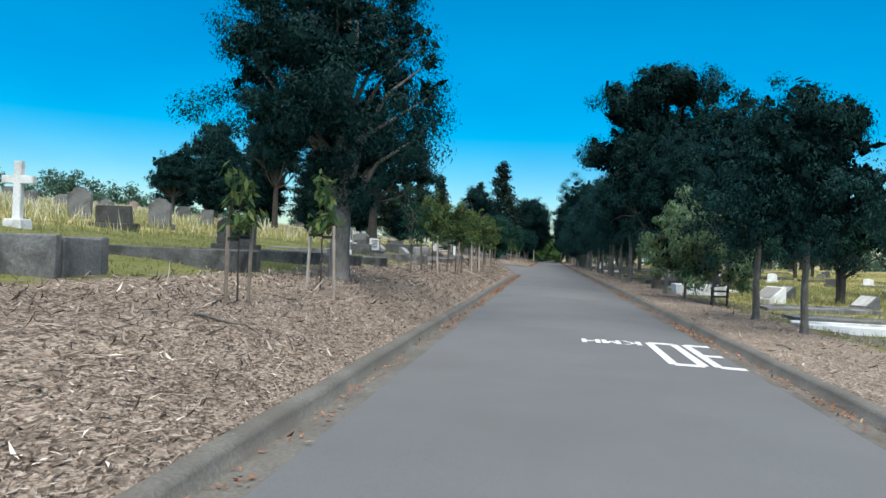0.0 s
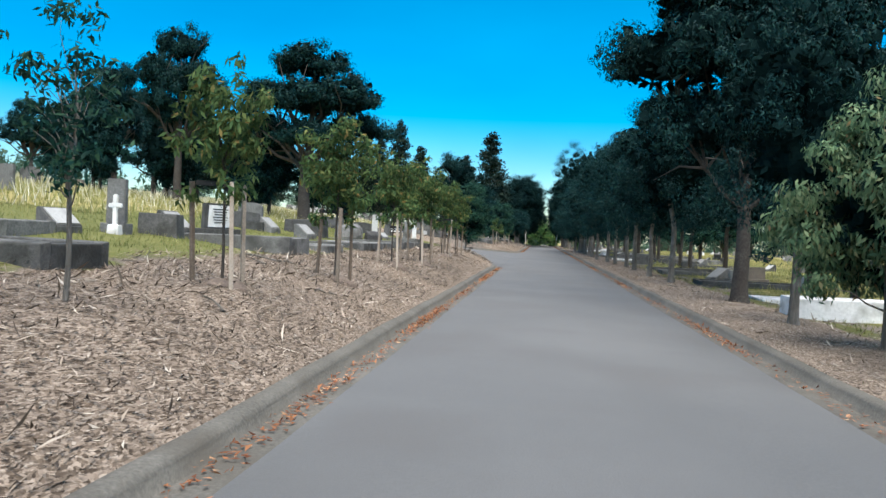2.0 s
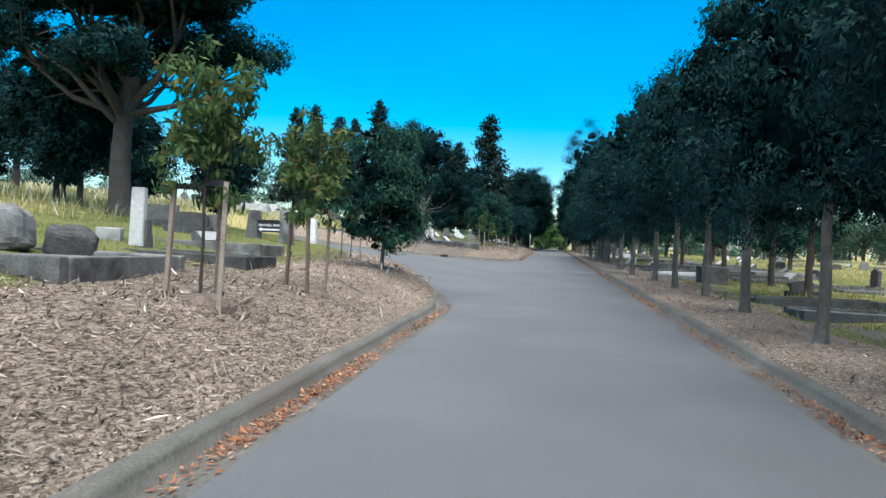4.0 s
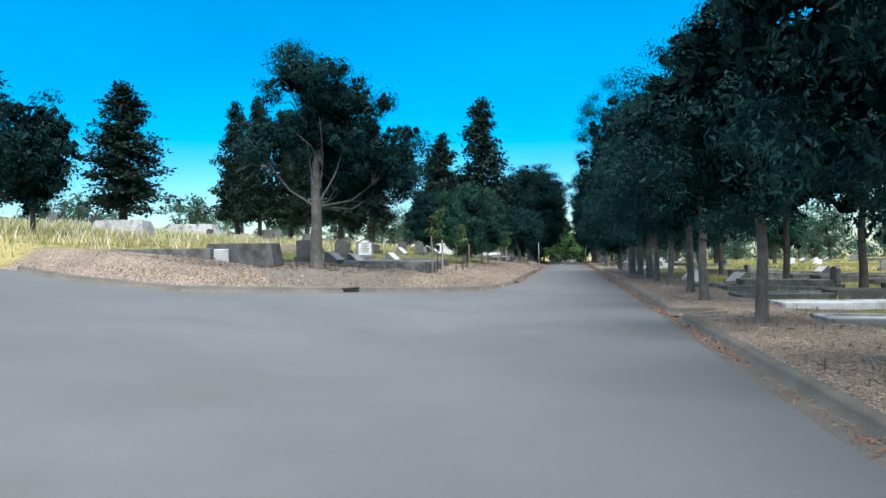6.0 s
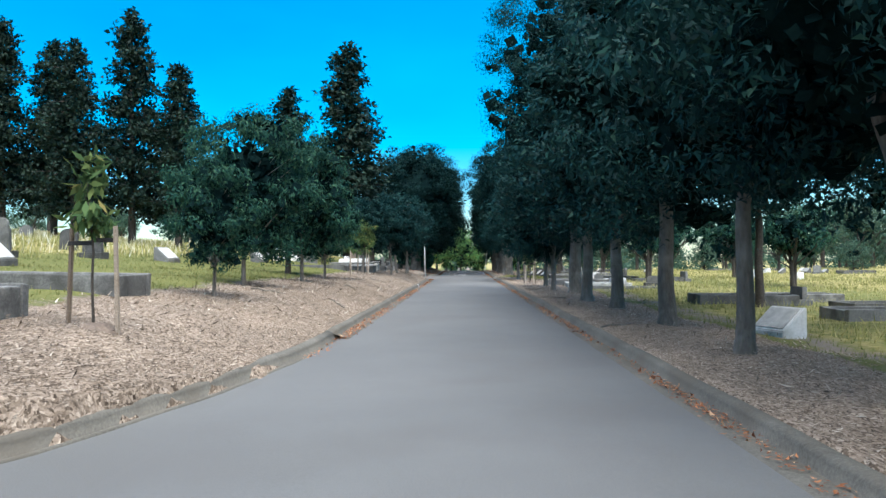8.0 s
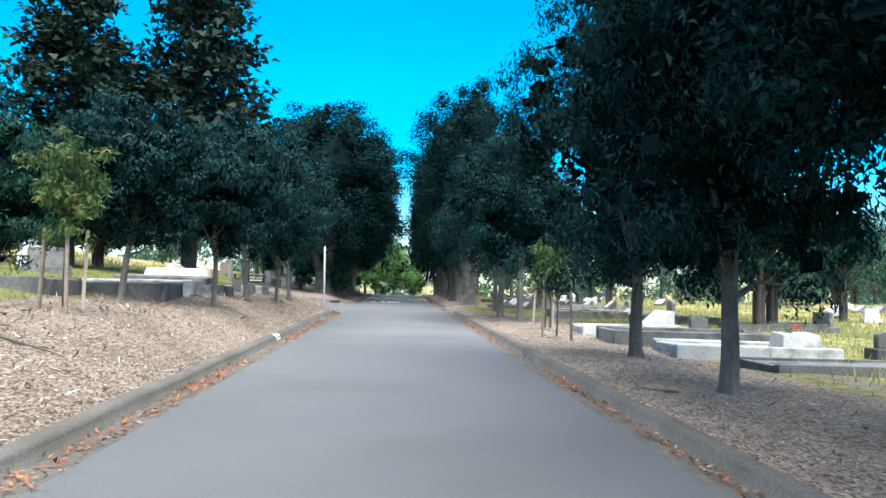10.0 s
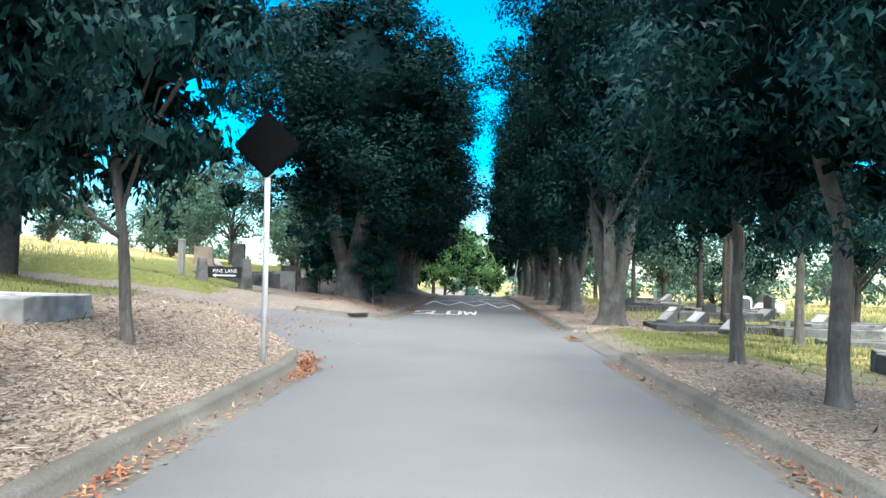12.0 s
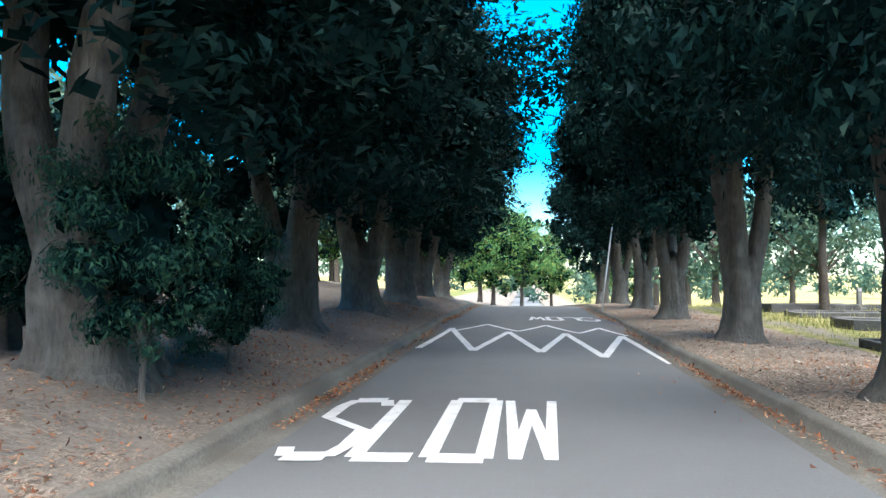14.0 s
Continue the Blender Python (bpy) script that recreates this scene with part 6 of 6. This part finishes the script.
def lane_sign(x0, y0, x1, y1, words, size):
    """A name board hung between two rough stone posts."""
    ob = new("lane_sign")
    mid = Vector(((x0 + x1) / 2, (y0 + y1) / 2, gz((x0 + x1) / 2, (y0 + y1) / 2)))
    ang = math.degrees(math.atan2(y1 - y0, x1 - x0))
    half = math.hypot(x1 - x0, y1 - y0) / 2
    rng = np.random.default_rng(5)
    for s in (-1, 1):
        part("stone_post", box((0.34, 0.28, 0.86), (s * half, 0, -0.12), 0.03, top=(0.72, 0.8), rough=0.015, rng=rng), GRAVE_GREY, ob, "rough grey stone post")
    board = part("board", box((half * 2 - 0.2, 0.035, 0.3), (0, -0.02, 0.2), 0.006), BLACK_PLATE, ob, "black name board with white letters")
    cu = bpy.data.curves.new("lettering", "FONT")
    cu.body, cu.size, cu.align_x, cu.extrude = words, size, "CENTER", 0.002
    cu.materials.append(LETTER_WHITE)
    tmp = new("lettering", cu)
    me = bpy.data.meshes.new_from_object(tmp.evaluated_get(bpy.context.evaluated_depsgraph_get()))
    bpy.data.objects.remove(tmp)
    tx = part("lettering", me, LETTER_WHITE, board)
    tx.matrix_basis = pose(0, -0.041, 0.34, 90, 0, 0)
    bm = outline_slab([(-0.34, 0), (-0.24, 0.05), (-0.24, 0.02), (0.3, 0.02), (0.3, -0.02), (-0.24, -0.02), (-0.24, -0.05)], 0.003, (0, -0.041, 0.265), 0)
    part("arrow", bm, LETTER_WHITE, board)
    ob.matrix_basis = Matrix.Translation(mid) @ Matrix.Rotation(radians(ang), 4, "Z")
    return tagged(ob, "black %s name board between two stone posts" % words, "sign")


lane_sign(-9.2, 124.8, -8.22, 125.5, "PINE LANE", 0.14)
lane_sign(-9.4, 47.9, -8.45, 47.6, "DAFFODIL DRIVE", 0.088)


# no recess behind the mouth: its shade is painted as a dark block
MOUTH_SHADE = surface("drain mouth shade", (0.02, 0.019, 0.017), (0.035, 0.033, 0.03), (0.06, 0.057, 0.052), 4, 40, 0.8, 0.3)


def drain(xs_, ys_, x, length):
    """A drain inlet let into a curved kerb: a dark block for the mouth's shade below a concrete lip."""
    x1 = x + 0.02
    y, y1 = float(np.interp(x, xs_, ys_)), float(np.interp(x1, xs_, ys_))
    turn = math.degrees(math.atan2(y1 - y, x1 - x))
    ob = new("drain_pit")
    part("mouth", box((length, 0.03, 0.07), (0, 0.008, 0.012)), MOUTH_SHADE, ob, "dark block for the shade in the drain mouth")
    part("lip", box((length + 0.1, 0.14, 0.025), (0, 0.07, 0.1), 0.006), CONCRETE, ob)
    ob.matrix_basis = pose(x, y, float(side_slope(x)) + 0.006, 0, 0, turn)
    return tagged(ob, "concrete drain inlet set in the kerb", "drain", kind="structure")


def fan_mesh(name, n, length, width, cup, mat, rng):
    """Blades spreading from one heart: the petals of a flower or a sprig of leaves."""
    vs, fs = [(0, 0, 0)], []
    for k in range(n):
        a = 2 * math.pi * k / n + rng.normal(0, 0.15)
        d, w, up = Vector((math.cos(a), math.sin(a), 0)), Vector((-math.sin(a), math.cos(a), 0)) * width / 2, Vector((0, 0, cup * rng.uniform(0.7, 1.3)))
        b = len(vs)
        vs += [d * length * 0.55 + w + up * 0.7, d * length + up, d * length * 0.55 - w + up * 0.7]
        fs += [(0, b + 2, b + 1, b)]
    return mesh_from(name, vs, fs, mat)


def grave_flowers(x, y, z):
    rng = np.random.default_rng(3)
    ob = new("flower_bunch")
    for k in range(9):
        leafy_one = k >= 6
        me = fan_mesh("leaf_sprig", 5, 0.12, 0.045, 0.03, LEAF_FRESH, rng) if leafy_one else fan_mesh("flower", 6, 0.055, 0.04, 0.025, RED_FLOWER, rng)
        f = part("leaf_sprig" if leafy_one else "flower", me, None, ob, "" if leafy_one else "red flower head")
        f.matrix_basis = pose(rng.normal(0, 0.11), rng.normal(0, 0.06), 0.02 if leafy_one else 0.07 + 0.03 * rng.random(), rng.normal(0, 18), rng.normal(0, 18), rng.uniform(0, 360))
    ob.matrix_basis = pose(x, y, z)
    return tagged(ob, "bunch of red flowers laid on a white grave", "flowers")


def drain_grate(x, y, w, l):
    """A rusty iron grate lying flush in the road's edge."""
    ob = new("drain_grate")
    # thin black sheet painted as the shade between the bars, nothing hollow below
    part("pit_shade", box((w - 0.02, l - 0.02, 0.01), (0, 0, -0.004)), BLACK_PLATE, ob, "black sheet for the shade below the bars")
    for s in (-1, 1):
        part("frame_side", box((0.03, l, 0.022), (s * (w / 2 - 0.015), 0, 0), 0.003), IRON, ob)
        part("frame_end", box((w - 0.062, 0.03, 0.022), (0, s * (l / 2 - 0.015), 0), 0.003), IRON, ob)
    n = int((l - 0.08) / 0.038)
    for i in range(n):
        part("bar", box((w - 0.062, 0.018, 0.018), (0, (i - (n - 1) / 2) * 0.038, 0.002)), IRON, ob)
    ob.matrix_basis = pose(x, y, road_z(x, y) - 0.004, 0, -2, 0)
    return tagged(ob, "rusty iron drain grate at the road edge", "drain")


drain_grate(0.02, 119.3, 0.34, 0.5)
drain(SIDE_X, SIDE_FAR, -7.2, 0.55)
drain(LANE_X, LANE_FAR, -4.72, 0.55)


def tree_guard(x, y):
    ob = new("tree_guard")
    for s in (-0.28, 0.28):
        part("stake", box((0.045, 0.045, 0.62), (s, 0, -0.15), 0.004), BARK_DARK, ob)
    for z in (0.22, 0.36):
        part("strap", box((0.6, 0.012, 0.05), (0, -0.03, z)), STRAP, ob)
    ob.matrix_basis = pose(x, y, gz(x, y), 0, 0, 35)
    return tagged(ob, "low dark tree guard of stakes and straps", "tree guard")


tree_guard(2.1, 20.75)
grave_flowers(4.9, 101.2, gz(4.9, 101.2) + 0.4)

def fallen_stick(x, y, length, turn, seed):
    """A fallen dead branch, crooked and tapered, lying on the mulch."""
    rng = np.random.default_rng(seed)
    pts, rad = [], []
    for i in range(6):
        t = i / 5
        pts.append(((t - 0.5) * length, rng.normal(0, 0.03) * length, 0.012 + 0.02 * abs(rng.normal(0, 1)) * (0 < i < 5)))
        rad.append(0.012 * (1.1 - 0.8 * t) * (0.7 + length))
    vs, fs = tube(pts, rad, 6)
    k = Vector(pts[3])
    tube([k, k + Vector((0.12, 0.1, 0.01)) * length, k + Vector((0.3, 0.16, 0.0)) * length], [rad[3] * 0.7, rad[3] * 0.5, 0.002], 5, 0, None, vs, fs)
    ob = new("fallen_stick", mesh_from("fallen_stick", vs, fs, BARK, True))
    dx = 0.15
    slope = math.degrees(math.atan2(gz(x + dx, y) - gz(x - dx, y), 2 * dx))
    ob.matrix_basis = Matrix.Translation((x, y, gz(x, y))) @ Matrix.Rotation(radians(-slope), 4, "Y") @ Matrix.Rotation(radians(turn), 4, "Z")
    return tagged(ob, "crooked grey dead stick lying on the mulch", "stick", "fallen sticks")


rnd = random.Random(77)
for k in range(26):
    left = k % 3 != 0
    y = rnd.uniform(3, 42) if k < 13 else rnd.uniform(80, 112)
    fallen_stick(rnd.uniform(-6.6, -4.7) if left else rnd.uniform(0.5, 2.2), y, rnd.uniform(0.3, 0.8), rnd.uniform(0, 180), k)

# ---- loose cover: wood chips, leaves, grass ----


def scatter(n, seed, x0, x1, y0, y1):
    rng = np.random.default_rng(seed)
    return rng, rng.uniform(x0, x1, n), rng.uniform(y0, y1, n)


def chips(name, n, seed, x0, x1, y0, y1, label, mat=None, long_=0.062, wide_=0.019):
    rng, x, y = scatter(n, seed, x0, x1, y0, y1)
    ok = (openings(x, y) > 0.28) & ~((x > 0) & (np.abs(y - 118.2) < 2.3) & (x < 3))
    x, y = x[ok], y[ok]
    m = len(x)
    z = ground_z(x, y) + 0.004
    d = rng.normal(0, 1, (m, 3)) * np.array([0.22, 0.22, 1]) + np.array([0, 0, 2.0])
    d /= np.linalg.norm(d, axis=1, keepdims=True)
    q = leaf_quads(np.stack([x, y, z], 1), d, long_ * rng.uniform(0.5, 1.7, (m, 1)) ** 1.3, wide_, rng, 0.0)
    q[:, :, 2] = np.maximum(q[:, :, 2], z[:, None] + rng.uniform(0.001, 0.012, (m, 1)))
    q[:, 0] += (q[:, 3] - q[:, 1]) * 0.3
    return tagged(new(name, quad_mesh(name, q[:, :3], mat or CHIP)), label, "mulch", kind="stuff")


chips("mulch_chips", 60000, 1, -7.2, -4.26, -2, 48, "scattered bark and wood chips on the bank")
# darker copy of the chips, brings down the brightness of bank and corner
DARK_CHIP = surface("dark bark chips", (0.035, 0.027, 0.021), (0.065, 0.05, 0.04), (0.11, 0.088, 0.07), 4, 30, 0.95, 0.3)
chips("bark_litter", 24000, 10, -6.8, -4.26, -2, 40, "dark bark among the pale chips on the bank", DARK_CHIP)
chips("mulch_chips", 46000, 2, -7.0, -4.26, 62, 119, "scattered bark and wood chips on the bank")
chips("mulch_chips", 46000, 3, 0.3, 3.0, 2, 136, "scattered bark and wood chips under the avenue trees")
chips("mulch_chips", 7000, 41, -7.2, -4.26, -1, 48, "long pale splinters of bark on the bank", None, 0.12, 0.026)
chips("mulch_chips", 3500, 42, -6.9, -4.26, 78, 114, "long pale splinters of bark on the bank", None, 0.1, 0.024)
chips("mulch_chips", 4500, 43, 0.3, 2.6, 2, 60, "long pale splinters of bark beside the kerb", None, 0.11, 0.024)
chips("bark_litter", 16000, 9, -11.5, -6.3, 63.8, 71, "dark damp bark litter round the corner gum", DARK_CHIP)
chips("mulch_chips", 14000, 8, -13, -6.9, 62, 72, "scattered bark and wood chips on the corner")


def litter(name, n, seed, xc, spread, y0, y1, label, base=None, dens=None):
    rng = np.random.default_rng(seed)
    y = rng.uniform(y0, y1, n)
    keep = rng.uniform(0, 1, n) < (0.25 + 0.75 * np.clip(np.sin(y * 0.83) * np.sin(y * 0.29 + 1) + 0.35, 0, 1)) * (np.interp(y, *dens) if dens else 1.0)
    y = y[keep]
    m = len(y)
    x = xc + rng.normal(0, 1, m) * spread
    x = np.where(xc > -1.5, np.minimum(x, ROAD_R - 0.01), np.maximum(x, ROAD_L + 0.01)) if base == "road" else x
    z = np.array([road_z(a, b) for a, b in zip(x, y)]) + (0.016 if base == "road" else 0.03) if base else ground_z(x, y) + 0.01
    d = rng.normal(0, 1, (m, 3)) * np.array([0.35, 0.35, 1]) + np.array([0, 0, 1.3])
    d /= np.linalg.norm(d, axis=1, keepdims=True)
    q = leaf_quads(np.stack([x, y, z], 1), d, 0.052, 0.03, rng, 0.0)
    q[:, :, 2] = np.maximum(q[:, :, 2], z[:, None] + rng.uniform(0.0, 0.014, (m, 1)))
    q[:, 0] += (q[:, 3] - q[:, 1]) * 0.2
    return tagged(new(name, quad_mesh(name, q[:, :3], LITTER)), label, "leaf litter", kind="stuff")


litter("fallen_leaves", 12000, 4, -3.94, 0.055, -1, 44, "orange dead leaves lying in the gutter", "road", ([-1, 15, 19, 44], [0.22, 0.3, 1, 1]))
litter("fallen_leaves", 7500, 5, -3.93, 0.075, 77, 114, "orange dead leaves lying in the gutter", "road")
litter("fallen_leaves", 5600, 6, -3.94, 0.06, 128, 152, "orange dead leaves lying in the gutter", "road")
litter("fallen_leaves", 17000, 7, -0.01, 0.06, 3, 115.5, "orange dead leaves lying in the gutter", "road")
litter("fallen_leaves", 5200, 17, 0.01, 0.05, 121.9, 152, "orange dead leaves lying in the gutter", "road")
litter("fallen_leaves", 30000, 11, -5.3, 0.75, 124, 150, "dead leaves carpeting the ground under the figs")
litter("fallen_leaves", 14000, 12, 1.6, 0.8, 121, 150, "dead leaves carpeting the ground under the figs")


def grass(name, n, seed, x0, x1, y0, y1, h, mat, label, wide=0.012, skew=1.0):
    rng, x, y = scatter(n, seed, x0, x1, y0, y1)
    if skew != 1.0:
        x = (x1 + (x0 - x1) * rng.uniform(0, 1, n) ** skew) if x0 < -5 else (x0 + (x1 - x0) * rng.uniform(0, 1, n) ** skew)
    edge_ = np.interp(y, [-20, 57, 61, 67, 69, 72, 200], [-7.0, -8.2, -15, -14, -9.8, -7.1, -7.1])
    ok = (openings(x, y) > 0.3) & ((x > 0) | (x < edge_ + rng.normal(0, 0.3, n))) & ((x < 0) | (x > np.interp(y, R_EDGE_Y, R_EDGE_X) + 0.5 + rng.normal(0, 0.5, n)))
    x, y = x[ok], y[ok]
    m = len(x)
    z = ground_z(x, y)
    far_ = 1 + np.clip((np.abs(x + 2) - 10) / 14, 0, 3)
    a = rng.uniform(0, 2 * math.pi, m)
    hh = h * rng.uniform(0.45, 1.25, m) * (0.8 + 0.2 * np.sin(x * 0.9) * np.sin(y * 0.7))
    w = wide * far_
    b = np.stack([x, y, z - 0.02], 1)
    s = np.stack([np.cos(a) * w, np.sin(a) * w, 0 * a], 1)
    lean = np.stack([rng.normal(0, 0.3, m) * hh, rng.normal(0, 0.3, m) * hh, hh], 1)
    q = np.stack([b - s, b + s, b + lean], 1)
    return tagged(new(name, quad_mesh(name, q, mat)), label, "grass", kind="stuff")


grass("grass", 110000, 31, -16, -7, -2, 125, 0.095, GRASS_GREEN, "short green grass between the graves", 0.009, 1.3)
grass("tall_grass", 90000, 32, -48, -12, 5, 130, 0.45, GRASS_DRY, "tall dry grass on the rise", 0.011, 0.8)
grass("tall_grass", 26000, 33, -48, -12, 5, 130, 0.32, GRASS_GREEN, "tall green grass on the rise", 0.014, 0.8)
grass("grass", 120000, 34, 2.4, 26, 5, 150, 0.13, GRASS_GREEN, "yellow-green grass between the graves", 0.01, 1.7)
grass("tall_grass", 60000, 35, 4, 44, 8, 160, 0.26, GRASS_DRY, "dry grass across the lower field", 0.013, 1.3)
grass("seed_heads", 16000, 36, -46, -13, 5, 130, 0.62, FLOWER, "pale seed heads above the tall grass", 0.012, 0.8)
litter("fallen_leaves", 260, 16, -0.03, 0.07, 119.5, 119.75, "orange dead leaves heaped on a drain grate", "road")
litter("fallen_leaves", 420, 18, -4.42, 0.09, 124.0, 124.5, "orange dead leaves heaped beside a drain inlet", "gutter")
grass("grass", 8000, 37, 0.4, 4.4, 115.8, 121.8, 0.075, GRASS_GREEN, "thin worn grass beside the gap in the kerb", 0.006)
litter("fallen_leaves", 3200, 15, -6.4, 1.2, 116.2, 122.8, "dead leaves blown over the mouth of the lane")
for i, (xa, ya, yb, n) in enumerate([(-5.3, 117.0, 117.5, 120), (-4.95, 116.4, 117.0, 200), (-4.68, 115.7, 116.4, 420), (-4.33, 114.9, 115.7, 700), (-4.06, 114.0, 114.9, 900), (-3.88, 112.7, 114.0, 900)]):
    litter("fallen_leaves", n, 60 + i, xa, 0.08, ya, yb, "orange dead leaves heaped in the gutter at the lane corner", "road" if ya < 113 else "gutter")
